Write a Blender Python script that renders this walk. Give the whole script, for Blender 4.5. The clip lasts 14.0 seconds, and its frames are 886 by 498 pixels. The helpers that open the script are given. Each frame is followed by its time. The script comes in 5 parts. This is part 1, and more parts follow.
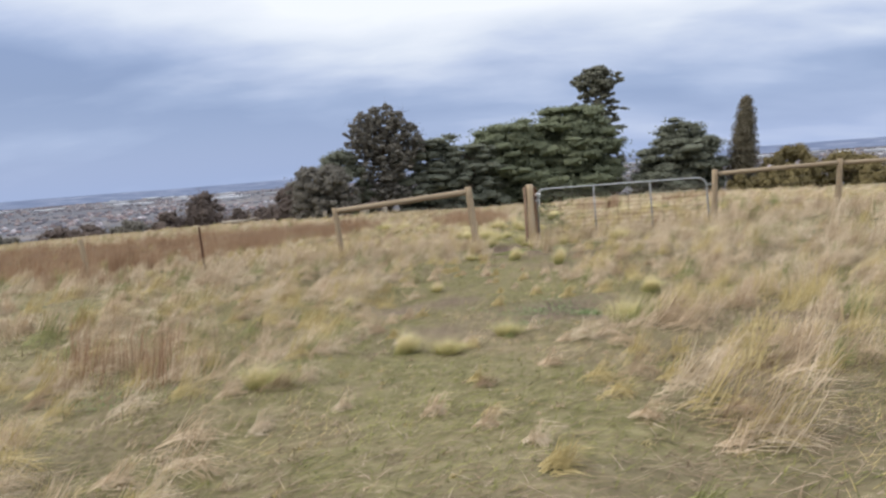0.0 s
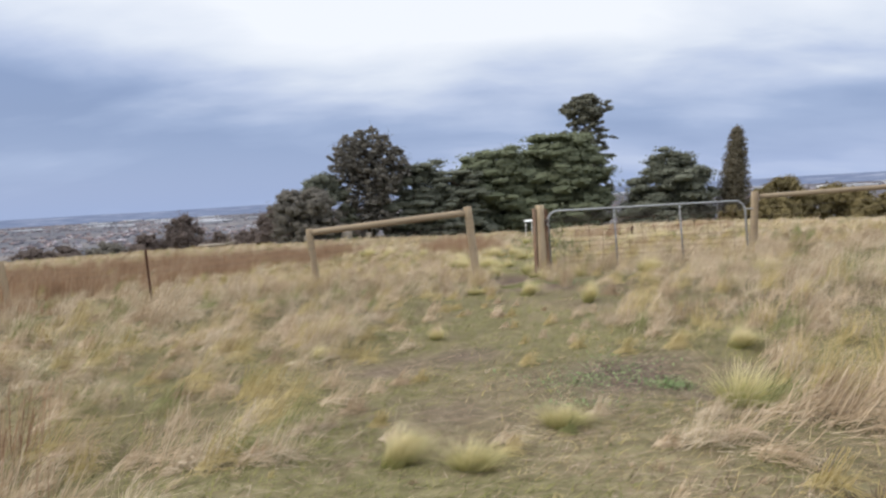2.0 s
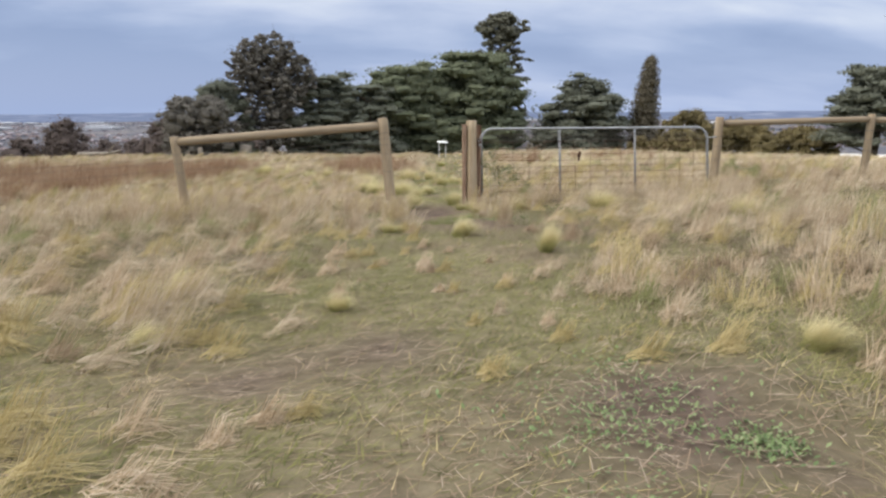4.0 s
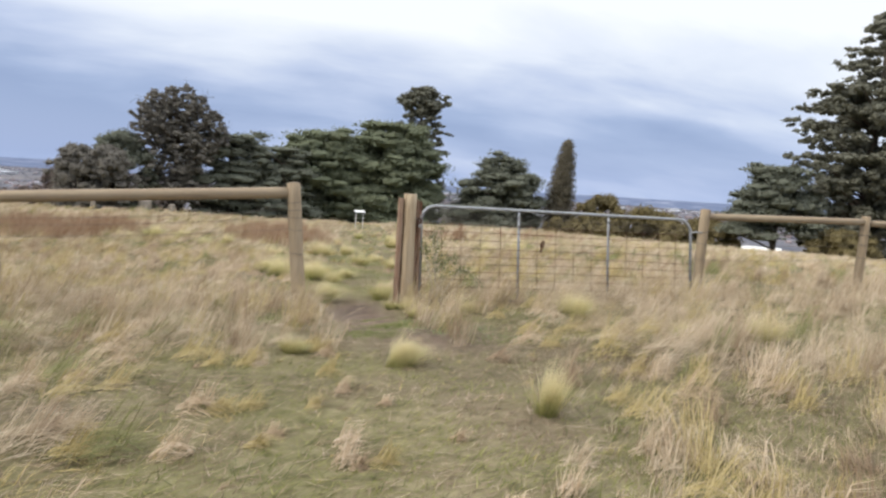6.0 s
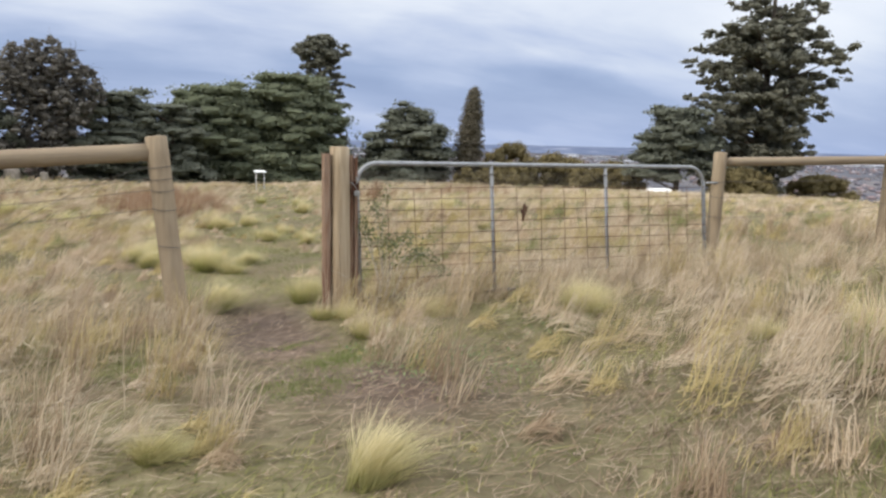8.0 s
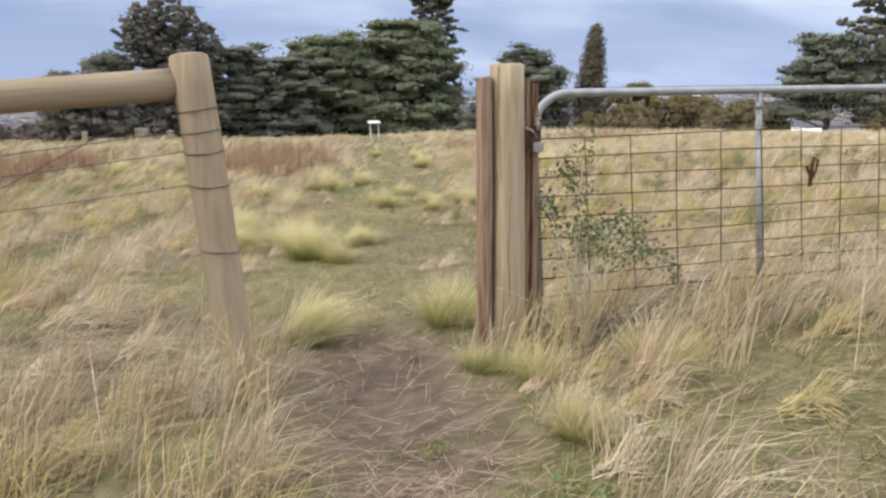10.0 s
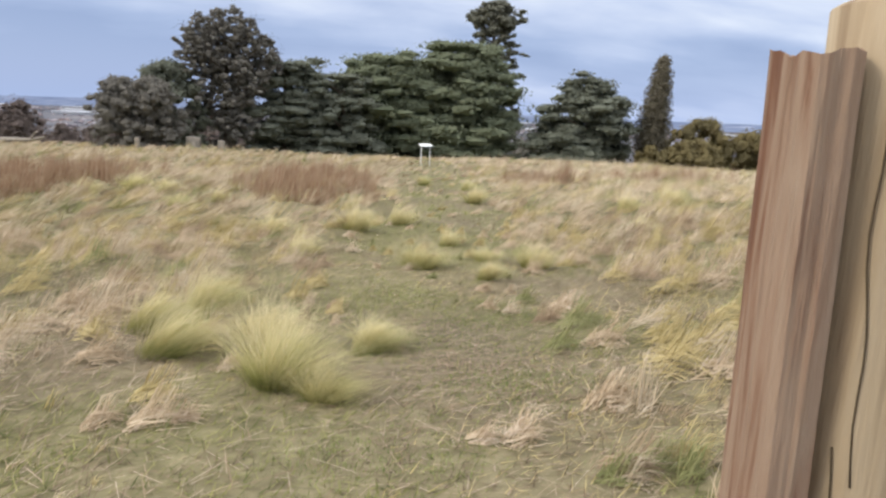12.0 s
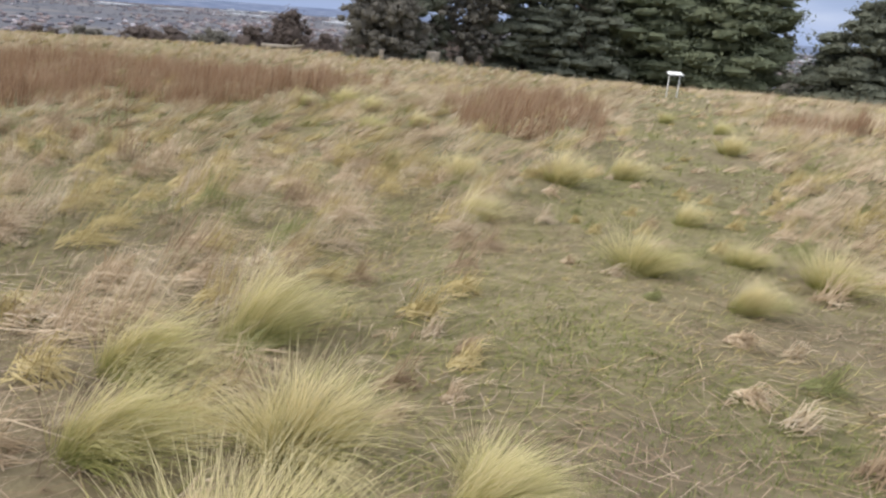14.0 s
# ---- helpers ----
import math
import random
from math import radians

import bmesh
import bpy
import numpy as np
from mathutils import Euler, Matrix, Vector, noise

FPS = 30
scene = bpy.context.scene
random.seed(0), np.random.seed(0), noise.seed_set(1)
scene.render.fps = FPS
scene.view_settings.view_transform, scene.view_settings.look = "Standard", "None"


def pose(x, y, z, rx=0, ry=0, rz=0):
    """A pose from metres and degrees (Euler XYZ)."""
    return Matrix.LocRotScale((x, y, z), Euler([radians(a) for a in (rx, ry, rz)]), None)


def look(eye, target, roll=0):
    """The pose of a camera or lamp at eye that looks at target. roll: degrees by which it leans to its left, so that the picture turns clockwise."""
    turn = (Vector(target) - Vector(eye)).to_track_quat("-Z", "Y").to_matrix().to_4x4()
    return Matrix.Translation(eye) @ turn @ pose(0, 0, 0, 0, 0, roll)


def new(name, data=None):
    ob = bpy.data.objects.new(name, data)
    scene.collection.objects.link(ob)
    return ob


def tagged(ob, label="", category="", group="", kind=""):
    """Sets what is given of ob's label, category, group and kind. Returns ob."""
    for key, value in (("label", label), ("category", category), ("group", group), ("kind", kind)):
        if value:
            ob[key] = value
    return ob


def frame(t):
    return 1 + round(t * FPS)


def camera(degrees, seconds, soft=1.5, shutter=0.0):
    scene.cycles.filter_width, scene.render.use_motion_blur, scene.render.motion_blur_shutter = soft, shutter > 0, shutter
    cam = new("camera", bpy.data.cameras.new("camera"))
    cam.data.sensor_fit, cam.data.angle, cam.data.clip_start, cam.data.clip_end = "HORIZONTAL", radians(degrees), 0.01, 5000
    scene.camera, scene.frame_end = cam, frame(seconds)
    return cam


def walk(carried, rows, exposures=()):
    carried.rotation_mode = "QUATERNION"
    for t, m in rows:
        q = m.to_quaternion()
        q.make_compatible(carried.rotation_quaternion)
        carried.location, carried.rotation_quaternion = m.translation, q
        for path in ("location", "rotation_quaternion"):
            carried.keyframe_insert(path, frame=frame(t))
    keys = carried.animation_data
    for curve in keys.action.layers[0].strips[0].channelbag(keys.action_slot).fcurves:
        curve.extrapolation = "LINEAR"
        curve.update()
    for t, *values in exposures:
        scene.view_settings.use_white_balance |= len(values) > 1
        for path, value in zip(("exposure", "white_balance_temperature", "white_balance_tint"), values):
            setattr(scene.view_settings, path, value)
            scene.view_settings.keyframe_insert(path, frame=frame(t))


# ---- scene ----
# ---- camera and walk ----
cam = camera(65.2, 14.0, 2.5)
METRES, EYE, TILT, LEAN, TURN = 17.5, 1.28, -2.8, -0.6, 0.0
ROWS = [
    (0.0, -0.00160, -0.00003, 0.00098, -0.44, -3.99, 4.78),
    (0.5, -0.00520, 0.03669, 0.00074, -0.41, -3.81, 5.15),
    (1.0, -0.01066, 0.07212, -0.00160, 2.45, -5.24, 5.66),
    (1.5, -0.01158, 0.10397, -0.00317, 2.35, -5.56, 4.97),
    (2.0, -0.01299, 0.13797, -0.00419, -1.78, -1.83, 3.82),
    (2.5, -0.01246, 0.17645, -0.00574, -7.85, -3.36, 1.90),
    (3.0, -0.01251, 0.21054, -0.00748, -5.92, -7.22, 1.89),
    (5.5, 0.00015, 0.39237, -0.00212, -16.46, -8.90, -0.88),
    (6.0, 0.00422, 0.42974, -0.00042, -16.43, -2.89, -2.37),
    (6.5, 0.01161, 0.46812, -0.00014, -25.10, -6.32, -0.89),
    (7.0, 0.01729, 0.50401, 0.00178, -28.35, -4.20, 0.62),
    (9.5, 0.04475, 0.68596, -0.00112, -15.96, -11.18, 0.88),
    (10.0, 0.05165, 0.71823, -0.00091, -15.22, -10.64, 2.03),
    (10.5, 0.05703, 0.75118, -0.00018, -10.19, -9.42, 0.48),
    (11.0, 0.06684, 0.78722, 0.00150, -14.61, -5.63, 0.31),
    (11.5, 0.07386, 0.82431, 0.00172, -11.24, -7.45, -0.37),
    (12.0, 0.08102, 0.85636, 0.00354, -10.83, -8.71, -1.16),
    (12.5, 0.08648, 0.89019, 0.00347, -1.09, -7.38, -0.15),
    (13.0, 0.09125, 0.92224, 0.00429, 3.12, -11.11, 0.64),
    (13.5, 0.09693, 0.95525, 0.00457, 9.33, -14.90, -3.17),
    (14.0, 0.10287, 0.98376, 0.00408, 8.67, -15.79, -4.03),
]
walk(cam, [(t, pose(0, 0, EYE, TILT, LEAN, TURN) @ pose(METRES * x, METRES * y, METRES * z, 90 + pitch, roll, yaw)) for t, x, y, z, yaw, pitch, roll in ROWS],
     exposures=[(0.0, 0.15), (3.0, 0.10), (5.5, 0.22), (6.0, 0.22), (7.0, 0.14), (9.5, 0.22), (10.0, 0.33), (10.5, 0.43), (11.5, 0.35), (12.5, 0.27), (14.0, 0.19)])

# ---- sky and sun: a bright, broken overcast ----
SUN_EL, SUN_AZ = 40.0, 268.0          # degrees; azimuth clockwise from +y


def build_world():
    world = bpy.data.worlds.new("overcast_sky")
    scene.world = world
    world.use_nodes = True
    nt = world.node_tree
    nt.nodes.clear()
    out = nt.nodes.new("ShaderNodeOutputWorld")
    bg = nt.nodes.new("ShaderNodeBackground")
    sky = nt.nodes.new("ShaderNodeTexSky")
    sky.sky_type = "NISHITA"
    sky.sun_disc = False
    sky.sun_elevation = radians(SUN_EL)
    sky.sun_rotation = radians(SUN_AZ)
    sky.air_density, sky.dust_density, sky.ozone_density = 1.2, 1.5, 1.5
    tc = nt.nodes.new("ShaderNodeTexCoord")
    sep = nt.nodes.new("ShaderNodeSeparateXYZ")
    nt.links.new(tc.outputs["Generated"], sep.inputs[0])

    def math(op, a, b=None, clamp=False):
        n = nt.nodes.new("ShaderNodeMath")
        n.operation, n.use_clamp = op, clamp
        for i, v in enumerate((a, b)):
            if v is None:
                continue
            if isinstance(v, (int, float)):
                n.inputs[i].default_value = v
            else:
                nt.links.new(v, n.inputs[i])
        return n.outputs[0]

    up = math("MAXIMUM", sep.outputs["Z"], 0.0)
    den = math("ADD", up, 0.26)
    px, py = math("DIVIDE", sep.outputs["X"], den), math("DIVIDE", sep.outputs["Y"], den)
    com = nt.nodes.new("ShaderNodeCombineXYZ")
    nt.links.new(math("MULTIPLY", px, 0.55), com.inputs[0])
    nt.links.new(math("MULTIPLY", py, 0.95), com.inputs[1])

    def clouds(scale, detail, rough, shift):
        mp = nt.nodes.new("ShaderNodeMapping")
        mp.inputs["Location"].default_value = shift
        nt.links.new(com.outputs[0], mp.inputs["Vector"])
        n = nt.nodes.new("ShaderNodeTexNoise")
        n.inputs["Scale"].default_value, n.inputs["Detail"].default_value, n.inputs["Roughness"].default_value = scale, detail, rough
        n.inputs["Distortion"].default_value = 0.25
        nt.links.new(mp.outputs[0], n.inputs["Vector"])
        return n.outputs["Fac"]

    big = clouds(1.15, 4.0, 0.45, (3.1, 1.7, 0.0))
    fine = clouds(3.6, 6.0, 0.55, (7.3, 4.9, 0.0))
    mix = math("ADD", math("MULTIPLY", big, 0.56), math("MULTIPLY", fine, 0.17))
    # the deck is thinner overhead and towards +x
    mix = math("ADD", mix, math("ADD", math("MULTIPLY", up, 0.70), math("ADD", math("MULTIPLY", sep.outputs["X"], 0.09), 0.015)))
    def rise(v, lo, hi, amount):
        n = nt.nodes.new("ShaderNodeMapRange")
        n.interpolation_type = "SMOOTHSTEP"
        nt.links.new(v, n.inputs["Value"])
        n.inputs["From Min"].default_value, n.inputs["From Max"].default_value, n.inputs["To Max"].default_value = lo, hi, amount
        return n.outputs[0]

    # a heavy bank of cloud towards -x, under a paler deck
    bank = math("MULTIPLY", math("MULTIPLY", rise(up, 0.055, 0.105, 1.0), rise(up, 0.215, 0.145, 1.0)), rise(sep.outputs["X"], 0.05, -0.40, 0.10))
    mix = math("ADD", math("SUBTRACT", mix, bank), rise(up, 0.17, 0.27, 0.13))
    mix = math("ADD", mix, 0.045)
    ramp = nt.nodes.new("ShaderNodeValToRGB")
    nt.links.new(mix, ramp.inputs[0])
    el = ramp.color_ramp.elements
    el[0].position, el[0].color = 0.42, (0.25, 0.33, 0.54, 1)
    el[1].position, el[1].color = 0.70, (0.91, 0.94, 1.0, 1)
    for p, c in ((0.48, (0.33, 0.415, 0.63, 1)), (0.54, (0.50, 0.575, 0.77, 1)), (0.61, (0.72, 0.775, 0.89, 1))):
        e = el.new(p)
        e.color = c
    # near the horizon the cloud deck is seen edge-on and greys to a pale blue
    hz = nt.nodes.new("ShaderNodeMapRange")
    nt.links.new(up, hz.inputs["Value"])
    hz.inputs["From Min"].default_value, hz.inputs["From Max"].default_value = 0.0, 0.13
    hz.inputs["To Min"].default_value, hz.inputs["To Max"].default_value = 0.62, 0.0
    m1 = nt.nodes.new("ShaderNodeMixRGB")
    nt.links.new(hz.outputs[0], m1.inputs[0])
    nt.links.new(ramp.outputs[0], m1.inputs[1])
    m1.inputs[2].default_value = (0.41, 0.52, 0.80, 1)
    # thin places in the deck let the blue sky show
    m2 = nt.nodes.new("ShaderNodeMixRGB")
    m2.inputs[0].default_value = 0.12
    sk = nt.nodes.new("ShaderNodeMixRGB")
    sk.blend_type, sk.inputs[0].default_value = "MULTIPLY", 1.0
    nt.links.new(sky.outputs[0], sk.inputs[1])
    sk.inputs[2].default_value = (0.1, 0.1, 0.1, 1)
    nt.links.new(m1.outputs[0], m2.inputs[1])
    nt.links.new(sk.outputs[0], m2.inputs[2])
    nt.links.new(m2.outputs[0], bg.inputs[0])
    # an overcast sky is about twice as bright overhead as low down
    zen = nt.nodes.new("ShaderNodeMapRange")
    nt.links.new(up, zen.inputs["Value"])
    zen.inputs["From Min"].default_value, zen.inputs["From Max"].default_value = 0.34, 0.95
    zen.inputs["To Min"].default_value, zen.inputs["To Max"].default_value = 1.0, 2.0
    nt.links.new(zen.outputs[0], bg.inputs[1])
    nt.links.new(bg.outputs[0], out.inputs[0])


build_world()
sun = new("sun", bpy.data.lights.new("sun", "SUN"))
sun.data.energy, sun.data.angle, sun.data.color = 1.8, radians(12), (1.0, 0.93, 0.80)
az, elv = radians(SUN_AZ), radians(SUN_EL)
sun.matrix_basis = look((0, 0, 40), Vector((0, 0, 40)) - Vector((math.sin(az) * math.cos(elv), math.cos(az) * math.cos(elv), math.sin(elv))))


# ---- materials ----
def material(name, ramp, scale=(1, 1, 1), noise_scale=6.0, detail=6.0, rough=0.85, metal=0.0, bump=0.0, bump_scale=None, island=0.0, obj=0.0, trans=0.0, gloss=0.3, distort=0.0, coarse=0.0):
    """A procedural surface: a colour ramp read by grain noise, with a coarser noise, per-island and per-object variation."""
    m = bpy.data.materials.new(name)
    m.use_nodes = True
    nt = m.node_tree
    b = nt.nodes["Principled BSDF"]
    b.inputs["Roughness"].default_value, b.inputs["Metallic"].default_value = rough, metal
    b.inputs["Specular IOR Level"].default_value = gloss
    tc = nt.nodes.new("ShaderNodeTexCoord")
    mp = nt.nodes.new("ShaderNodeMapping")
    mp.inputs["Scale"].default_value = scale
    nt.links.new(tc.outputs["Object"], mp.inputs[0])
    n = nt.nodes.new("ShaderNodeTexNoise")
    n.inputs["Scale"].default_value, n.inputs["Detail"].default_value, n.inputs["Distortion"].default_value = noise_scale, detail, distort
    nt.links.new(mp.outputs[0], n.inputs["Vector"])
    fac = n.outputs["Fac"]

    def blend(a, bsock, amount):
        x = nt.nodes.new("ShaderNodeMix")
        x.inputs[0].default_value = amount
        nt.links.new(a, x.inputs[2])
        nt.links.new(bsock, x.inputs[3])
        return x.outputs[0]

    if coarse:
        c = nt.nodes.new("ShaderNodeTexNoise")
        c.inputs["Scale"].default_value, c.inputs["Detail"].default_value = noise_scale * 0.13, 3.0
        nt.links.new(mp.outputs[0], c.inputs["Vector"])
        fac = blend(fac, c.outputs["Fac"], coarse)
    if island:
        g = nt.nodes.new("ShaderNodeNewGeometry")
        fac = blend(fac, g.outputs["Random Per Island"], island)
    if obj:
        o = nt.nodes.new("ShaderNodeObjectInfo")
        fac = blend(fac, o.outputs["Random"], obj)
    r = nt.nodes.new("ShaderNodeValToRGB")
    el = r.color_ramp.elements
    el[0].position, el[0].color = ramp[0][0], (*ramp[0][1], 1)
    el[1].position, el[1].color = ramp[-1][0], (*ramp[-1][1], 1)
    for p, c in ramp[1:-1]:
        e = el.new(p)
        e.color = (*c, 1)
    nt.links.new(fac, r.inputs[0])
    nt.links.new(r.outputs[0], b.inputs["Base Color"])
    if bump:
        bn = nt.nodes.new("ShaderNodeTexNoise")
        bn.inputs["Scale"].default_value, bn.inputs["Detail"].default_value = bump_scale or noise_scale * 2, 6.0
        nt.links.new(mp.outputs[0], bn.inputs["Vector"])
        bp = nt.nodes.new("ShaderNodeBump")
        bp.inputs["Strength"].default_value, bp.inputs["Distance"].default_value = bump, 0.02
        nt.links.new(bn.outputs["Fac"], bp.inputs["Height"])
        nt.links.new(bp.outputs[0], b.inputs["Normal"])
    if trans:
        t = nt.nodes.new("ShaderNodeBsdfTranslucent")
        nt.links.new(r.outputs[0], t.inputs["Color"])
        mx = nt.nodes.new("ShaderNodeMixShader")
        mx.inputs[0].default_value = trans
        nt.links.new(b.outputs[0], mx.inputs[1])
        nt.links.new(t.outputs[0], mx.inputs[2])
        nt.links.new(mx.outputs[0], nt.nodes["Material Output"].inputs[0])
    return m


STRAW = material("dry_straw_grass", [(0.2, (0.271, 0.193, 0.118)), (0.42, (0.452, 0.344, 0.222)), (0.62, (0.591, 0.468, 0.331)), (0.85, (0.705, 0.595, 0.474))], noise_scale=2.6, detail=3, island=0.38, trans=0.2, rough=0.75)
LONG = material("long_pale_grass", [(0.2, (0.320, 0.242, 0.158)), (0.5, (0.520, 0.419, 0.291)), (0.85, (0.690, 0.595, 0.464))], noise_scale=2.6, detail=3, island=0.38, trans=0.2, rough=0.75)
GREEN = material("short_green_grass", [(0.2, (0.129, 0.141, 0.053)), (0.5, (0.235, 0.239, 0.095)), (0.8, (0.379, 0.357, 0.176))], noise_scale=2.6, detail=3, island=0.38, trans=0.2, rough=0.75)
YELLOW = material("yellow_green_grass", [(0.2, (0.261, 0.209, 0.079)), (0.5, (0.455, 0.362, 0.164)), (0.8, (0.601, 0.492, 0.277))], noise_scale=2.6, detail=3, island=0.38, trans=0.2, rough=0.75)
RUSSET = material("russet_seeding_grass", [(0.2, (0.191, 0.108, 0.065)), (0.5, (0.337, 0.216, 0.133)), (0.85, (0.506, 0.374, 0.258))], noise_scale=0.7, island=0.55, trans=0.2, rough=0.8)
DEAD = material("brown_dead_grass", [(0.2, (0.202, 0.137, 0.088)), (0.5, (0.353, 0.259, 0.169)), (0.85, (0.538, 0.429, 0.295))], noise_scale=2.6, detail=3, island=0.38, trans=0.3, rough=0.8)
MAT = material("matted_straw", [(0.30, (0.094, 0.064, 0.040)), (0.45, (0.170, 0.124, 0.076)), (0.58, (0.264, 0.200, 0.132)), (0.72, (0.374, 0.296, 0.216))], noise_scale=3.2, detail=5, coarse=0.40, island=0.48, trans=0.15, rough=0.8)
GREENMAT = material("matted_green_grass", [(0.30, (0.071, 0.077, 0.023)), (0.45, (0.129, 0.137, 0.037)), (0.58, (0.207, 0.204, 0.062)), (0.72, (0.307, 0.286, 0.108))], noise_scale=3.2, detail=5, coarse=0.40, island=0.48, trans=0.15, rough=0.8)
LITTER = material("dead_stalk_litter", [(0.2, (0.200, 0.129, 0.080)), (0.55, (0.334, 0.240, 0.159)), (0.85, (0.467, 0.371, 0.284))], noise_scale=3.0, island=0.7, rough=0.8)
TURF = material("bright_short_turf", [(0.2, (0.132, 0.168, 0.050)), (0.6, (0.236, 0.280, 0.088)), (0.9, (0.380, 0.392, 0.154))], noise_scale=5.0, island=0.5, trans=0.2, rough=0.7)
WEED = material("green_weed_leaf", [(0.2, (0.10, 0.15, 0.055)), (0.6, (0.20, 0.27, 0.11)), (0.9, (0.34, 0.40, 0.20))], noise_scale=5.0, island=0.6, trans=0.25, rough=0.6)


def tussock_material(name, ramp_stops):
    """Green at the heart, straw towards the tips; the foot is darkened further as shade."""
    m = material(name, ramp_stops, noise_scale=3.0, island=0.3, trans=0.4, rough=0.7)
    nt = m.node_tree
    ramp = next(n for n in nt.nodes if n.type == "VALTORGB")
    src = ramp.inputs[0].links[0].from_socket
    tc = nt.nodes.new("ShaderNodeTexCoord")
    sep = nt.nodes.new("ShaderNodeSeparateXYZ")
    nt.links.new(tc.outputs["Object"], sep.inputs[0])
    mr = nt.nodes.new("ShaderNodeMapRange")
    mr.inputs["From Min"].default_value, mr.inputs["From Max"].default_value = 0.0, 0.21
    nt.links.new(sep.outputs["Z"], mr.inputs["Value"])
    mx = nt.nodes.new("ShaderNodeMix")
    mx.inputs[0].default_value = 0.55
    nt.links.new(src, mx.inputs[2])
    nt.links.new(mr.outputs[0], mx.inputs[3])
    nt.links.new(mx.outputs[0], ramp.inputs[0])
    return m


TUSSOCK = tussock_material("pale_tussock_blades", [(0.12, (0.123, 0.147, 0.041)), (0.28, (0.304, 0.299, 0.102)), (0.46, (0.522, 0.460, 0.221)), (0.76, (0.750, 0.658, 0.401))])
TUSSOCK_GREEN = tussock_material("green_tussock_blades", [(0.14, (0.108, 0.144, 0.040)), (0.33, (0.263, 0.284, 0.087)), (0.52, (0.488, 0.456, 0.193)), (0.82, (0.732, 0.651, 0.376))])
POST = material("weathered_pine_post", [(0.30, (0.200, 0.147, 0.097)), (0.45, (0.290, 0.223, 0.147)), (0.60, (0.355, 0.280, 0.189)), (0.82, (0.430, 0.351, 0.244))], scale=(24, 24, 1.6), noise_scale=1.3, detail=10, bump=0.4, rough=0.88, coarse=0.55, obj=0.08)
POST_NEW = material("yellow_treated_pine_post", [(0.34, (0.215, 0.150, 0.090)), (0.44, (0.355, 0.270, 0.172)), (0.54, (0.440, 0.350, 0.238)), (0.74, (0.530, 0.445, 0.325))], scale=(20, 20, 1.6), noise_scale=1.3, detail=10, bump=0.4, rough=0.85, coarse=0.5, distort=0.7)
RAIL = material("weathered_pine_rail", [(0.30, (0.184, 0.135, 0.092)), (0.45, (0.267, 0.204, 0.140)), (0.62, (0.340, 0.270, 0.180)), (0.85, (0.423, 0.339, 0.232))], scale=(1.3, 20, 20), noise_scale=1.3, detail=9, bump=0.25, rough=0.88, coarse=0.5)
REDGUM = material("split_red_timber", [(0.36, (0.094, 0.040, 0.025)), (0.44, (0.199, 0.101, 0.062)), (0.50, (0.300, 0.198, 0.136)), (0.66, (0.367, 0.274, 0.199))], scale=(30, 30, 2.2), noise_scale=1.3, detail=10, bump=0.8, rough=0.92, coarse=0.45, distort=0.9)
CRACK = material("dark_wood_check", [(0.2, (0.05, 0.035, 0.02)), (0.8, (0.10, 0.07, 0.04))], noise_scale=20)
GALV = material("galvanised_steel", [(0.25, (0.26, 0.27, 0.28)), (0.6, (0.37, 0.38, 0.39)), (0.85, (0.47, 0.47, 0.47))], noise_scale=18, rough=0.55, metal=0.5, gloss=0.5, bump=0.05)
DULL = material("dull_grey_steel", [(0.25, (0.250, 0.250, 0.233)), (0.6, (0.354, 0.348, 0.325)), (0.85, (0.437, 0.426, 0.395))], noise_scale=30, rough=0.6, metal=0.3, bump=0.15)
RUST = material("rusty_steel", [(0.2, (0.050, 0.025, 0.018)), (0.6, (0.122, 0.059, 0.040)), (0.9, (0.202, 0.126, 0.104))], noise_scale=25, rough=0.85, metal=0.3, bump=0.3)
WIRE = material("dull_fence_wire", [(0.2, (0.10, 0.085, 0.07)), (0.8, (0.24, 0.21, 0.18))], noise_scale=12, rough=0.7, metal=0.5)
BARK = material("grey_brown_bark", [(0.25, (0.05, 0.04, 0.03)), (0.7, (0.16, 0.13, 0.10))], scale=(3, 3, 0.6), noise_scale=3, bump=0.8, rough=0.95)
BARK_PALE = material("pale_gum_bark", [(0.25, (0.16, 0.13, 0.10)), (0.7, (0.40, 0.35, 0.29))], scale=(3, 3, 0.6), noise_scale=3, bump=0.5, rough=0.9)


def foliage(name, dark, mid, light):
    return material(name, [(0.2, dark), (0.5, mid), (0.85, light)], noise_scale=0.6, island=0.14, coarse=0.40, rough=0.95, trans=0.30, gloss=0.05)


CYPRESS = foliage("cypress_foliage", (0.156, 0.172, 0.112), (0.195, 0.215, 0.140), (0.250, 0.275, 0.179))
CYPRESS_DK = foliage("dark_cypress_foliage", (0.146, 0.154, 0.118), (0.182, 0.192, 0.148), (0.233, 0.246, 0.189))
CONIFER = foliage("bunya_pine_foliage", (0.152, 0.150, 0.116), (0.190, 0.188, 0.145), (0.243, 0.241, 0.186))
GUMLEAF = foliage("gum_tree_foliage", (0.164, 0.152, 0.131), (0.205, 0.190, 0.164), (0.262, 0.243, 0.210))
COLUMN = foliage("italian_cypress_foliage", (0.134, 0.118, 0.086), (0.168, 0.148, 0.108), (0.215, 0.189, 0.138))
BUSHLEAF = foliage("brownish_shrub_foliage", (0.132, 0.106, 0.094), (0.165, 0.132, 0.118), (0.211, 0.169, 0.151))
OLIVE = foliage("olive_shrub_foliage", (0.160, 0.131, 0.066), (0.200, 0.164, 0.082), (0.256, 0.210, 0.105))
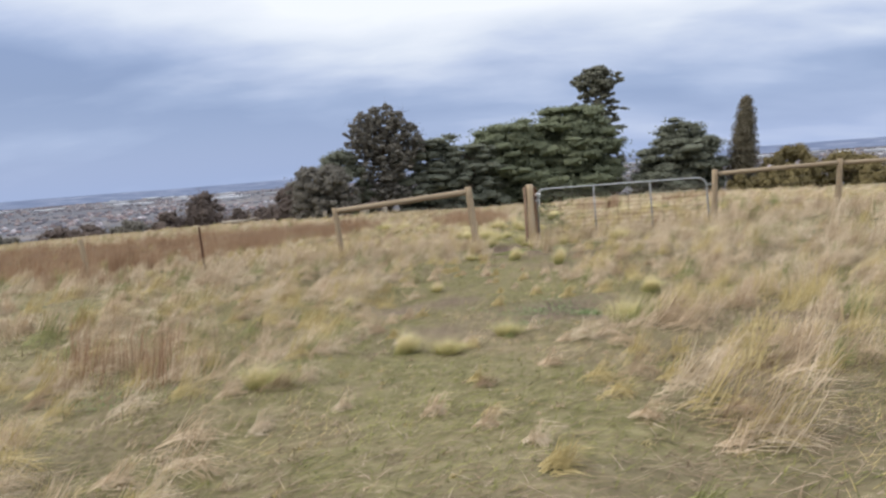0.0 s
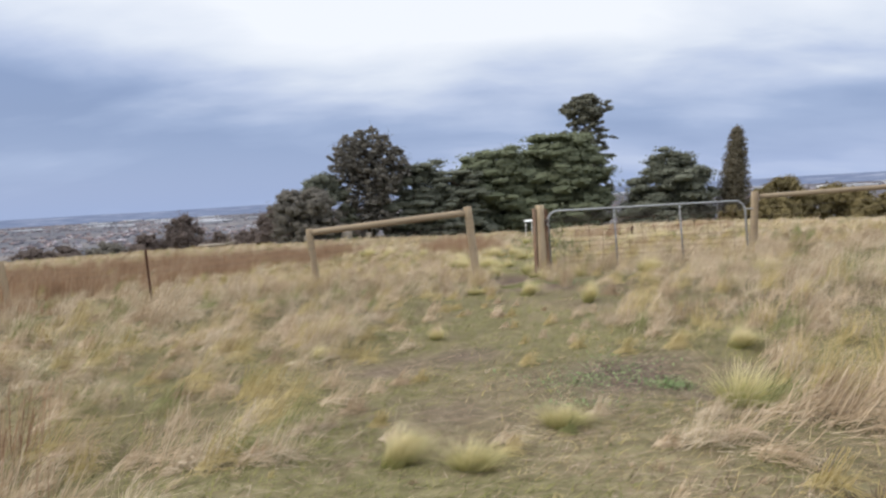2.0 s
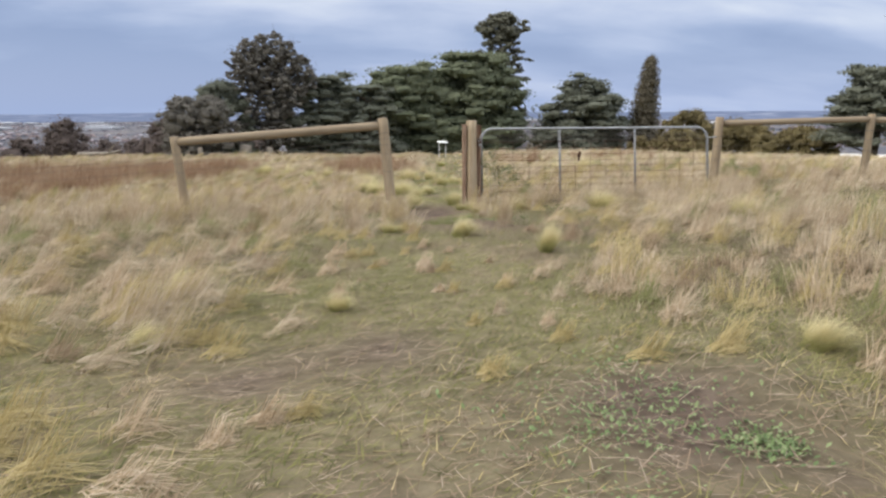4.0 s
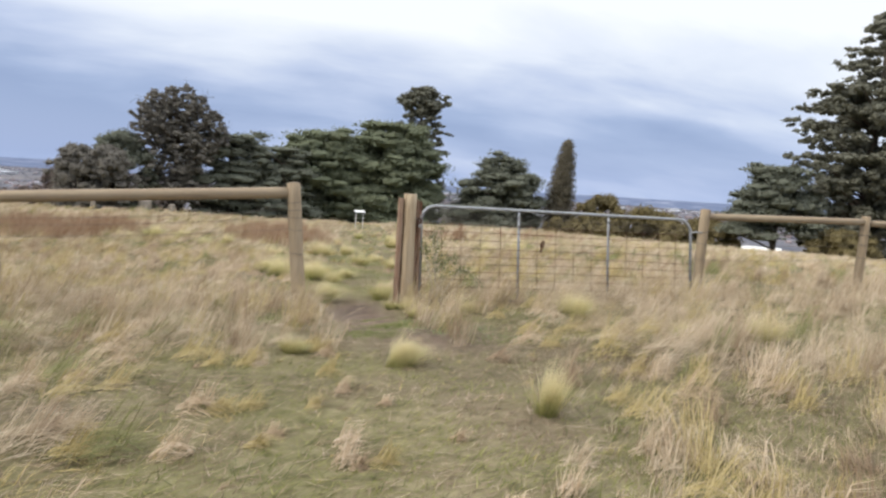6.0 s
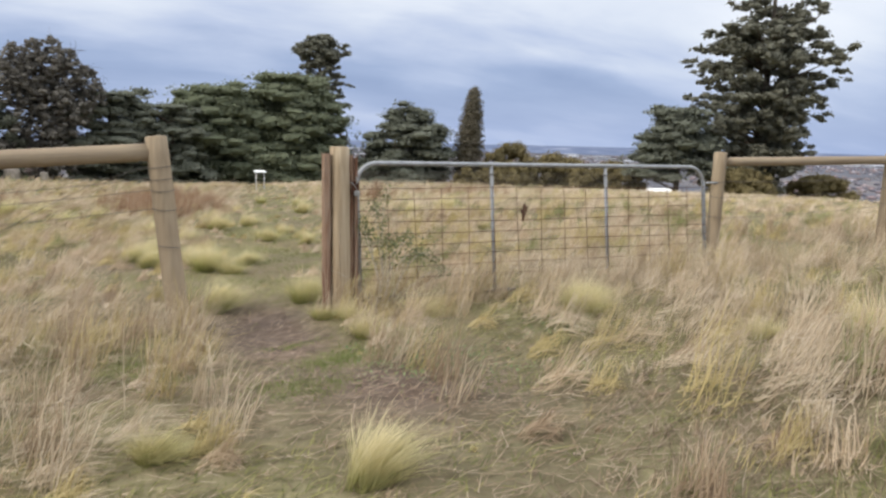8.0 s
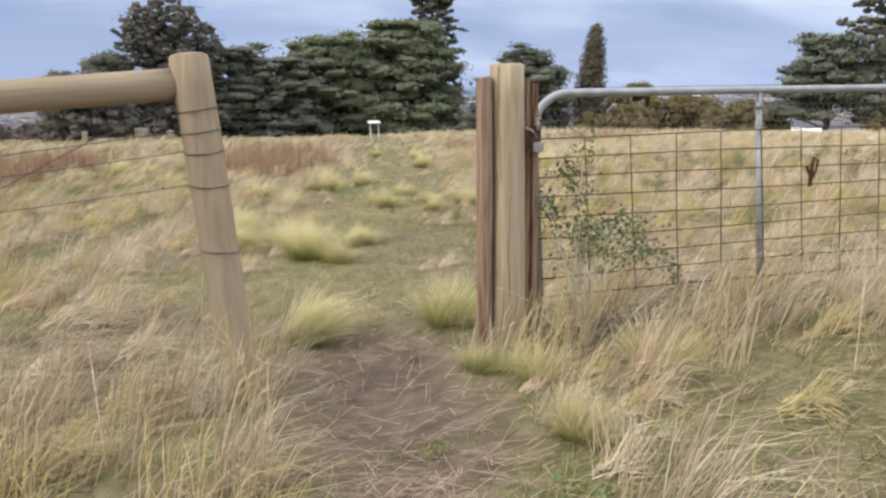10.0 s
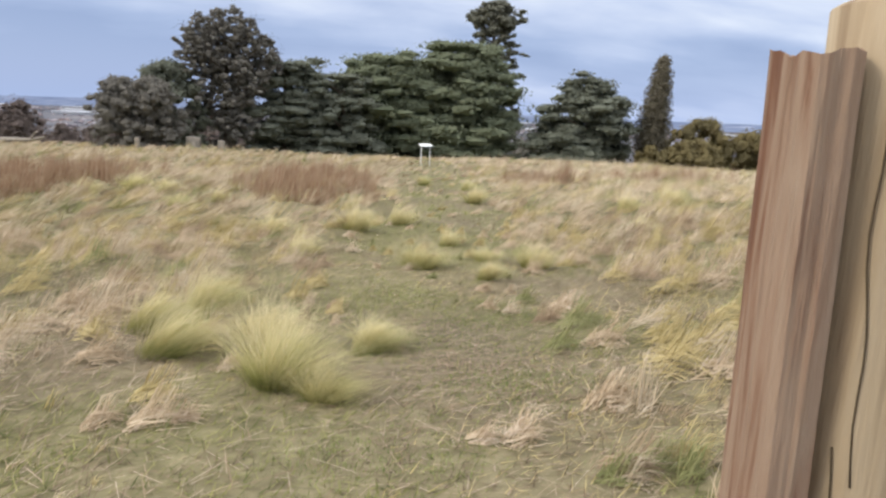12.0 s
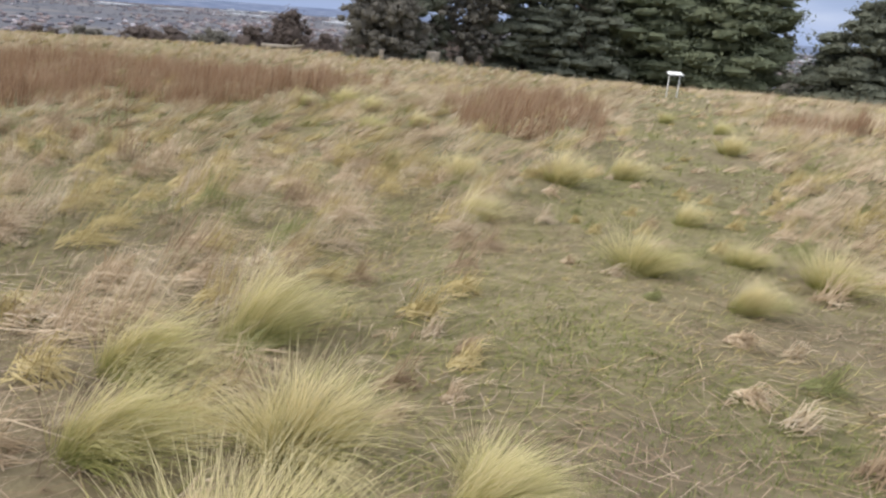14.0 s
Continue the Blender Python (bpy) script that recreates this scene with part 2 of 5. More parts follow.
WHITE = material("white_painted_metal", [(0.2, (0.70, 0.70, 0.68)), (0.8, (0.84, 0.84, 0.82))], noise_scale=9, rough=0.55)


# ---- ground shape ----
def vnoise(x, y, s, seed=0):
    """Smooth value noise on arrays, 0 to 1."""
    x, y = np.asarray(x, float) / s + seed * 17.3, np.asarray(y, float) / s - seed * 9.1
    xi, yi = np.floor(x).astype(np.int64), np.floor(y).astype(np.int64)
    fx, fy = x - xi, y - yi
    fx, fy = fx * fx * (3 - 2 * fx), fy * fy * (3 - 2 * fy)

    def h(a, b):
        n = (a * 374761393 + b * 668265263 + seed * 1442695041) & 0x7FFFFFFF
        n = ((n ^ (n >> 13)) * 1274126177) & 0x7FFFFFFF
        return ((n ^ (n >> 16)) & 0xFFFF) / 65535.0
    return (h(xi, yi) * (1 - fx) + h(xi + 1, yi) * fx) * (1 - fy) + (h(xi, yi + 1) * (1 - fx) + h(xi + 1, yi + 1) * fx) * fy


def smooth(a, b, x):
    t = np.clip((x - a) / (b - a), 0, 1)
    return t * t * (3 - 2 * t)


SLOPE_Y = np.array([-400, -60, 0, 6, 11, 15.5, 19, 22, 45, 83, 130, 260])
SLOPE_Z = np.array([3.0, 1.6, 0.0, -0.30, -0.46, -0.56, -0.80, -1.0, -1.9, -3.6, -6.0, -14.0])


def fall(x, y):
    """How much faster the ground drops away beyond the crest, on the side of the gate."""
    return 0.023 * np.clip(y - 47, 0, 45) * smooth(-8, 8, x) * (1 - smooth(100, 220, y))


def height(x, y):
    """Ground height: a hilltop paddock falling gently ahead, then a broad plain."""
    x, y = np.asarray(x, float), np.asarray(y, float)
    z = sum(np.interp(y + o, SLOPE_Y, SLOPE_Z) for o in (-1.6, -0.8, 0, 0.8, 1.6)) / 5
    z = z + 0.022 * np.clip(x, -18, 9) - 0.022 * np.clip(-x - 18, 0, 60) - 0.035 * np.clip(x - 16, 0, 80) - fall(x, y) + 0.014 * np.clip(-x, 0, 30) * smooth(22, 42, y) * (1 - smooth(80, 130, y))
    d = np.hypot(x, y - 20)
    w = smooth(90, 700, d)
    z = z * (1 - w) - 62.0 * w
    near = 1 - smooth(25, 120, d)
    rough = smooth(0.4, 1.6, trail(x, y))
    z = z + near * (0.10 * (vnoise(x, y, 2.6, 1) - 0.5) + (0.03 + 0.12 * rough) * (vnoise(x, y, 0.75, 2) - 0.5))
    return z - near * 0.10 * np.exp(-((x - 1.35) / 0.35) ** 2 - ((y - 15.3) / 0.9) ** 2)


PATH_Y = np.array([-6, 0, 4, 8, 12, 14.6, 16, 18, 22, 30, 60])
PATH_X = np.array([0.0, -0.05, -0.15, 0.35, 0.9, 1.30, 1.42, 1.75, 2.6, 4.2, 9.0])


def trail(x, y):
    """Distance to the line of the trodden track."""
    return np.abs(x - np.interp(y, PATH_Y, PATH_X))


def bare(x, y):
    """How bare the soil is, 0 to 1."""
    b = np.exp(-((x - 1.37) / 0.40) ** 2 - ((y - 15.0) / 1.35) ** 2) * 1.5
    b = np.maximum(b, 1.05 * np.exp(-((x + 0.32) / 0.75) ** 2 - ((y - 8.55) / 0.6) ** 2))
    b = np.maximum(b, 1.10 * np.exp(-((x - 1.25) / 0.85) ** 2 - ((y - 7.3) / 0.8) ** 2))
    b = np.maximum(b, 0.55 * np.exp(-((x + 0.1) / 0.6) ** 2 - ((y - 6.8) / 0.7) ** 2))
    b = np.maximum(b, 1.0 * np.exp(-((x - 1.9) / 1.0) ** 2 - ((y - 13.5) / 0.75) ** 2))
    b = np.maximum(b, 0.32 * smooth(0.56, 0.80, vnoise(x, y, 0.9, 23)) * (1 - smooth(2.5, 5.0, trail(x, y))))
    b = np.maximum(b, 0.75 * np.exp(-((x - 2.3) / 0.8) ** 2 - ((y - 18.7) / 0.9) ** 2))
    return np.clip(b * (0.55 + 0.9 * vnoise(x, y, 0.5, 5)), 0, 1)


def ground_material():
    m = bpy.data.materials.new("paddock_turf_and_hazed_plain")
    m.use_nodes = True
    nt = m.node_tree
    b = nt.nodes["Principled BSDF"]
    b.inputs["Roughness"].default_value, b.inputs["Specular IOR Level"].default_value = 0.95, 0.1
    tc = nt.nodes.new("ShaderNodeTexCoord")

    def noise_tex(s, d=6.0):
        n = nt.nodes.new("ShaderNodeTexNoise")
        n.inputs["Scale"].default_value, n.inputs["Detail"].default_value = s, d
        nt.links.new(tc.outputs["Object"], n.inputs["Vector"])
        return n.outputs["Fac"]

    def ramp(fac, stops):
        r = nt.nodes.new("ShaderNodeValToRGB")
        el = r.color_ramp.elements
        el[0].position, el[0].color = stops[0][0], (*stops[0][1], 1)
        el[1].position, el[1].color = stops[-1][0], (*stops[-1][1], 1)
        for p, c in stops[1:-1]:
            e = el.new(p)
            e.color = (*c, 1)
        nt.links.new(fac, r.inputs[0])
        return r.outputs[0]

    def mix(fac, a, c):
        x = nt.nodes.new("ShaderNodeMixRGB")
        nt.links.new(fac, x.inputs[0])
        nt.links.new(a, x.inputs[1])
        nt.links.new(c, x.inputs[2])
        return x.outputs[0]

    def attr(name):
        a = nt.nodes.new("ShaderNodeAttribute")
        a.attribute_name = name
        return a.outputs["Fac"]

    turf = ramp(noise_tex(7.0), [(0.3, (0.105, 0.085, 0.048)), (0.5, (0.185, 0.155, 0.090)), (0.72, (0.300, 0.255, 0.150))])
    patch = ramp(noise_tex(0.5, 4.0), [(0.4, (0.140, 0.140, 0.060)), (0.62, (0.240, 0.205, 0.120))])
    half = nt.nodes.new("ShaderNodeMixRGB")
    half.inputs[0].default_value = 0.45
    nt.links.new(turf, half.inputs[1])
    nt.links.new(patch, half.inputs[2])
    soil = ramp(noise_tex(9.0, 8.0), [(0.3, (0.080, 0.058, 0.044)), (0.7, (0.165, 0.124, 0.096))])
    # far plain: blue-grey distance haze is mixed into its own colours
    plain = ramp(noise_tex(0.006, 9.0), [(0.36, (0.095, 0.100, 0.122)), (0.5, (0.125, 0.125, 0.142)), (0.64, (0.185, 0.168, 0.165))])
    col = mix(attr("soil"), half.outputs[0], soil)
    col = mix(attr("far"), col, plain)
    nt.links.new(col, b.inputs["Base Color"])
    bp = nt.nodes.new("ShaderNodeBump")
    bp.inputs["Strength"].default_value, bp.inputs["Distance"].default_value = 0.7, 0.04
    nt.links.new(noise_tex(16.0), bp.inputs["Height"])
    nt.links.new(bp.outputs[0], b.inputs["Normal"])
    return m


def mesh_from(name, verts, faces, mat, smooth_faces=False):
    """A mesh from arrays: verts (n, 3), faces (m, 3) or (m, 4)."""
    me = bpy.data.meshes.new(name)
    verts, faces = np.ascontiguousarray(verts, np.float32), np.ascontiguousarray(faces, np.int32)
    k = faces.shape[1]
    me.vertices.add(len(verts))
    me.vertices.foreach_set("co", verts.ravel())
    me.loops.add(faces.size)
    me.loops.foreach_set("vertex_index", faces.ravel())
    me.polygons.add(len(faces))
    me.polygons.foreach_set("loop_start", np.arange(0, faces.size, k, dtype=np.int32))
    me.polygons.foreach_set("loop_total", np.full(len(faces), k, np.int32))
    me.update(calc_edges=True)
    me.polygons.foreach_set("use_smooth", np.full(len(faces), smooth_faces))
    me.materials.append(mat)
    return me


def part(name, data, mat, parent, label="", loc=None):
    """Links a mesh or bmesh as one part under its parent."""
    if isinstance(data, bmesh.types.BMesh):
        me = bpy.data.meshes.new(name)
        data.to_mesh(me)
        data.free()
        me.materials.append(mat)
        data = me
    ob = new(name, data)
    ob.parent = parent
    if loc is not None:
        ob.location = loc
    return tagged(ob, label)


def build_ground():
    def axis(lo, hi, step):
        """Even steps over the walked ground, growing by a thirteenth outside it."""
        out = [0.0]
        while out[-1] < 4700:
            out.append(out[-1] + step * 1.075 ** (len(out)))
        out = np.array(out[1:])
        return np.concatenate([lo - out[::-1], np.arange(lo, hi, step), hi + out])

    sx, sy = axis(-5.0, 6.0, 0.15), axis(1.0, 26.0, 0.15)
    n, m = len(sx), len(sy)
    X, Y = np.meshgrid(sx, sy, indexing="ij")
    X, Y = X.ravel(), Y.ravel()
    V = np.stack([X, Y, height(X, Y)], 1)
    i, j = np.meshgrid(np.arange(n - 1), np.arange(m - 1), indexing="ij")
    k = (i * m + j).ravel()
    F = np.stack([k, k + m, k + m + 1, k + 1], 1)
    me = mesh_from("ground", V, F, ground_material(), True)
    at = me.attributes.new("soil", "FLOAT", "POINT")
    at.data.foreach_set("value", bare(X, Y).astype(np.float32))
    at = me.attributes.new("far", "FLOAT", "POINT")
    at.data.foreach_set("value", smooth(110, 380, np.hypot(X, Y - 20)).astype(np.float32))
    tagged(new("ground", me), "dry grassy hilltop paddock falling to a wide haze-tinted plain", "ground", kind="structure")


build_ground()


# ---- fences and gate ----
def ground_z(x, y):
    return float(height(x, y))


def tube(bm, a, b, r0, r1=None, sides=10, rings=1, wob=0.0, seed=0, caps=True):
    """A round bar from a to b with slightly uneven girth."""
    r1 = r0 if r1 is None else r1
    a, b = Vector(a), Vector(b)
    d = (b - a).normalized()
    s = d.orthogonal().normalized()
    t = d.cross(s)
    rows = []
    for i in range(rings + 1):
        f = i / rings
        c = a.lerp(b, f)
        row = []
        for k in range(sides):
            q = 2 * math.pi * k / sides
            w = 1 + wob * (noise.noise(Vector((math.cos(q) * 1.3 + seed, math.sin(q) * 1.3, f * 3 + seed * 2))))
            row.append(bm.verts.new(c + (s * math.cos(q) + t * math.sin(q)) * (r0 + (r1 - r0) * f) * w))
        rows.append(row)
    for p, q in zip(rows, rows[1:]):
        for k in range(sides):
            f = bm.faces.new((p[k], p[(k + 1) % sides], q[(k + 1) % sides], q[k]))
            f.smooth = True
    if caps:
        bm.faces.new(list(reversed(rows[0])))
        bm.faces.new(rows[-1])
    return rows


def polyline(bm, pts, r, sides=6):
    """A bent wire or pipe along points."""
    pts = [Vector(p) for p in pts]
    rows = []
    prev = None
    for i, p in enumerate(pts):
        d = (pts[min(i + 1, len(pts) - 1)] - pts[max(i - 1, 0)]).normalized()
        s = (prev - d * prev.dot(d)).normalized() if prev is not None else d.orthogonal().normalized()
        prev = s
        t = d.cross(s)
        rows.append([bm.verts.new(p + (s * math.cos(2 * math.pi * k / sides) + t * math.sin(2 * math.pi * k / sides)) * r) for k in range(sides)])
    for p, q in zip(rows, rows[1:]):
        for k in range(sides):
            f = bm.faces.new((p[k], p[(k + 1) % sides], q[(k + 1) % sides], q[k]))
            f.smooth = True
    bm.faces.new(list(reversed(rows[0])))
    bm.faces.new(rows[-1])


def post_mesh(foot, top, r, seed, bevel=0.006):
    bm = bmesh.new()
    foot, top = Vector(foot), Vector(top)
    d = (top - foot).normalized()
    tube(bm, foot, top - d * bevel, r * 1.05, r, 20, 10, 0.05, seed, caps=False)
    bm.verts.ensure_lookup_table()
    last = bm.verts[-20:]
    ring = [bm.verts.new(v.co + d * bevel + ((top - d * bevel) - v.co) * 0.12) for v in last]
    for k in range(20):
        bm.faces.new((last[k], last[(k + 1) % 20], ring[(k + 1) % 20], ring[k]))
    bm.faces.new(ring)
    return bm


def wire_loops(parent, foot, top, r, fracs):
    """Wires wound once round a post."""
    foot, top = Vector(foot), Vector(top)
    for f in fracs:
        bm = bmesh.new()
        c = foot.lerp(top, f)
        rr = r * (1.05 - 0.05 * f) + 0.004
        polyline(bm, [c + Vector((math.cos(q) * rr, math.sin(q) * rr, 0.01 * math.sin(q + f * 9))) for q in np.linspace(0, 2 * math.pi, 21)], 0.0028, 5)
        part("wire_tie", bm, WIRE, parent)


def empty(name, x, y, label, category, group=""):
    ob = new(name)
    return tagged(ob, label, category, group)


POSTS = {  # foot x, y; top x, y, z; radius
    "Y": ((-7.88, 15.35), (-7.98, 15.35, 0.29), 0.055),
    "Z": ((-2.22, 15.42), (-2.32, 15.40, 0.56), 0.062),
    "A": ((0.80, 15.50), (0.68, 15.69, 0.80), 0.078),
    "B": ((2.065, 15.60), (2.06, 15.64, 0.757), 0.079),
    "C": ((6.20, 15.64), (6.30, 15.72, 0.785), 0.068),
    "D": ((9.05, 15.66), (9.14, 15.72, 0.825), 0.062),
    "E": ((11.98, 15.72), (12.00, 15.74, 0.80), 0.060),
    "F": ((14.85, 15.75), (14.85, 15.75, 0.76), 0.060),
    "G": ((17.75, 15.80), (17.75, 15.80, 0.72), 0.060),
}


def foot_of(k):
    (x, y), top, r = POSTS[k]
    return Vector((x, y, ground_z(x, y) - 0.12)), Vector(top), r


def rail(parent, a, b, r, seed):
    a, b = Vector(a), Vector(b)
    L = (b - a).length
    bm = bmesh.new()
    tube(bm, (0, 0, 0), (L, 0, 0), r * 0.93, r, 18, 14, 0.06, seed)
    ob = part("rail", bm, RAIL, parent)
    ob.matrix_basis = Matrix.Translation(a) @ (b - a).to_track_quat("X", "Z").to_matrix().to_4x4()
    return ob


def strand(parent, a, b, sag=0.02):
    a, b = Vector(a), Vector(b)
    bm = bmesh.new()
    polyline(bm, [a.lerp(b, f) - Vector((0, 0, sag * 4 * f * (1 - f))) for f in np.linspace(0, 1, 9)], 0.0024, 5)
    part("wire", bm, WIRE, parent)


def build_fences():
    left = empty("post_and_rail_fence", 0, 0, "weathered round pine post and rail fence with plain wires", "fence", "paddock fence")
    for i, k in enumerate(("Y", "Z", "A")):
        f, t, r = foot_of(k)
        part("post", post_mesh(f, t, r, i + 1), POST, left, "leaning weathered pine post" if k == "A" else "")
    f, t, r = foot_of("A")
    wire_loops(left, f, t, r, (0.855, 0.80, 0.745, 0.655, 0.47))
    fz, tz, rz = foot_of("Z")
    wire_loops(left, fz, tz, rz, (0.80, 0.70, 0.6))
    rail(left, tz + Vector((0.03, 0, -0.075)), t + Vector((-0.045, 0.0, -0.115)), 0.066, 3)
    # steel star picket
    bm = bmesh.new()
    px, py = -5.33, 15.4
    base, tip = Vector((px + 0.02, py, ground_z(px, py) - 0.2)), Vector((px - 0.02, py, 0.35))
    for q in (90, 210, 330):
        w = Vector((math.cos(radians(q)), math.sin(radians(q)), 0))
        n = w.cross(Vector((0, 0, 1))) * 0.0025
        vs = [bm.verts.new(p) for p in (base - n, base + n, base + w * 0.026 + n, base + w * 0.026 - n, tip - n, tip + n, tip + w * 0.026 + n, tip + w * 0.026 - n)]
        for q4 in ((0, 3, 2, 1), (4, 5, 6, 7), (0, 1, 5, 4), (1, 2, 6, 5), (2, 3, 7, 6), (3, 0, 4, 7)):
            bm.faces.new([vs[j] for j in q4])
    part("star_picket", bm, RUST, left, "dark rusty steel picket")
    fy, ty, ry = foot_of("Y")
    for fr in (0.80, 0.745, 0.655):
        a, z, y = f.lerp(t, fr), fz.lerp(tz, fr - 0.03), fy.lerp(ty, fr)
        strand(left, a + Vector((-0.07, -0.02, 0)), z + Vector((0.05, -0.02, 0)), 0.03)
        p = base.lerp(tip, fr)
        strand(left, z + Vector((-0.05, -0.02, 0)), p, 0.03)
        strand(left, p, y, 0.03)
        strand(left, y, y + Vector((-4.5, 0.1, -0.1)), 0.03)
    # slack wire hanging from the rail end
    bm = bmesh.new()
    s0 = f.lerp(t, 0.855) + Vector((-0.08, -0.02, 0))
    polyline(bm, [s0 + Vector(v) for v in ((0, 0, 0), (-0.12, 0.01, -0.035), (-0.35, 0.02, -0.12), (-0.7, 0.0, -0.3), (-1.1, -0.02, -0.55), (-1.4, 0, -0.75))], 0.0022, 5)
    part("slack_wire", bm, WIRE, left)

    right = empty("post_and_rail_fence", 0, 0, "weathered round pine fence with level top rails", "fence", "paddock fence")
    ks = ("C", "D", "E", "F", "G")
    for i, k in enumerate(ks):
        f, t, r = foot_of(k)
        part("post", post_mesh(f, t, r, i + 11), POST, right)
        wire_loops(right, f, t, r, (0.78, 0.66, 0.5))
    for i, (k, m) in enumerate(zip(ks, ks[1:])):
        f0, a, r0 = foot_of(k)
        f1, b, r1 = foot_of(m)
        rail(right, a + Vector((0.045, 0, -0.10)), b + Vector((-0.04, 0, -0.085)), 0.052, 20 + i)
        for fr in (0.78, 0.66, 0.5):
            strand(right, f0.lerp(a, fr) + Vector((0, -0.07, 0)), f1.lerp(b, fr) + Vector((0, -0.065, 0)), 0.025)


def split_timber(foot, top, w, d, seed):
    """A rough split length of hardwood with a splintered end."""
    bm = bmesh.new()
    foot, top = Vector(foot), Vector(top)
    sides, rings = 30, 34
    rows = []
    for i in range(rings + 1):
        f = i / rings
        c = foot.lerp(top, f)
        row = []
        for k in range(sides):
            q = 2 * math.pi * k / sides
            sq = 1 / max(abs(math.cos(q)), abs(math.sin(q))) ** 0.75
            g = 1 + 0.12 * noise.noise(Vector((math.cos(q) * 2 + seed, math.sin(q) * 2, f * 1.5))) + 0.06 * noise.noise(Vector((math.cos(q) * 7, math.sin(q) * 7 + seed, f * 4.0))) + 0.05 * noise.noise(Vector((math.cos(q) * 14, math.sin(q) * 14, f * 7 + seed)))
            up = 0.03 * noise.noise(Vector((q * 2.0, seed, 3.0))) * 0.45 if i == rings else 0
            row.append(bm.verts.new(c + Vector((math.cos(q) * w * sq * g, math.sin(q) * d * sq * g, up))))
        rows.append(row)
    for p, q in zip(rows, rows[1:]):
        for k in range(sides):
            bm.faces.new((p[k], p[(k + 1) % sides], q[(k + 1) % sides], q[k]))
    mid = bm.verts.new(sum((v.co for v in rows[-1]), Vector()) / sides - Vector((0, 0, 0.015)))
    for k in range(sides):
        bm.faces.new((rows[-1][k], rows[-1][(k + 1) % sides], mid))
    return bm


def build_gate_post():
    g = empty("gate_post", 0, 0, "yellow treated pine gate post with split timbers", "post")
    f, t, r = foot_of("B")
    part("post", post_mesh(f, t, r, 31), POST_NEW, g, "yellow pine post with long drying cracks")
    part("split_timber", split_timber((f.x - 0.120, f.y + 0.005, f.z), (t.x - 0.114, t.y + 0.0, t.z - 0.058), 0.029, 0.045, 1.3), REDGUM, g, "rough splintered reddish split timber")
    part("split_timber", split_timber((f.x + 0.094, f.y + 0.04, f.z), (t.x + 0.098, t.y + 0.03, t.z - 0.068), 0.018, 0.045, 6.1), REDGUM, g, "grey-brown weathered split timber")
    part("split_timber", split_timber((f.x + 0.130, f.y + 0.0, f.z), (t.x + 0.134, t.y + 0.0, t.z - 0.088), 0.015, 0.03, 9.4), REDGUM, g, "grey-brown weathered split timber")
    # drying checks that run down the face of the post
    for ang, z0, z1 in ((-137, -0.004, -0.52), (-150, -0.48, -1.0), (-104, -0.60, -1.1)):
        bm = bmesh.new()
        pts = []
        for h in np.linspace(z0, z1, 16):
            q = radians(ang + 4 * math.sin(h * 9) + 2 * math.sin(h * 31))
            c = t.lerp(f, -h / (t.z - f.z))
            rr = r * (1.0 - 0.05 * h / (t.z - f.z)) * 1.02
            pts.append((c.x + math.cos(q) * rr, c.y + math.sin(q) * rr, t.z + h))
        polyline(bm, pts, 0.0011, 5)
        part("drying_crack", bm, CRACK, g)
    # latch: rusty plate, pin and padlock on the gate side
    bm = bmesh.new()
    bmesh.ops.create_cube(bm, size=1, matrix=pose(t.x + 0.120, t.y - 0.056, t.z - 0.335, 0, 0, 12) @ Matrix.Diagonal((0.065, 0.018, 0.115, 1)))
    bmesh.ops.bevel(bm, geom=bm.edges[:], offset=0.006, segments=2, affect="EDGES")
    lat = part("latch_plate", bm, RUST, g, "rusty steel latch plate")
    bm = bmesh.new()
    tube(bm, (t.x + 0.128, t.y - 0.070, t.z - 0.30), (t.x + 0.128, t.y - 0.070, t.z - 0.245), 0.008, 0.008, 10)
    tube(bm, (t.x + 0.128, t.y - 0.070, t.z - 0.252), (t.x + 0.128, t.y - 0.070, t.z - 0.243), 0.011, 0.011, 10)
    part("latch_pin", bm, DULL, lat)
    bm = bmesh.new()
    bmesh.ops.create_cube(bm, size=1, matrix=pose(t.x + 0.128, t.y - 0.078, t.z - 0.375) @ Matrix.Diagonal((0.05, 0.022, 0.045, 1)))
    bmesh.ops.bevel(bm, geom=bm.edges[:], offset=0.005, segments=2, affect="EDGES")
    part("padlock", bm, DULL, lat, "dull steel padlock")
    bm = bmesh.new()
    polyline(bm, [(t.x + 0.06 + 0.05 * f, t.y - 0.075 + 0.01 * math.sin(f * 6), t.z - 0.285 - 0.03 * f * f) for f in np.linspace(0, 1.3, 8)], 0.004, 6)
    part("chain_loop", bm, DULL, lat)


GX0, GX1, GY, GTOP = 2.235, 6.10, 15.76, 0.622


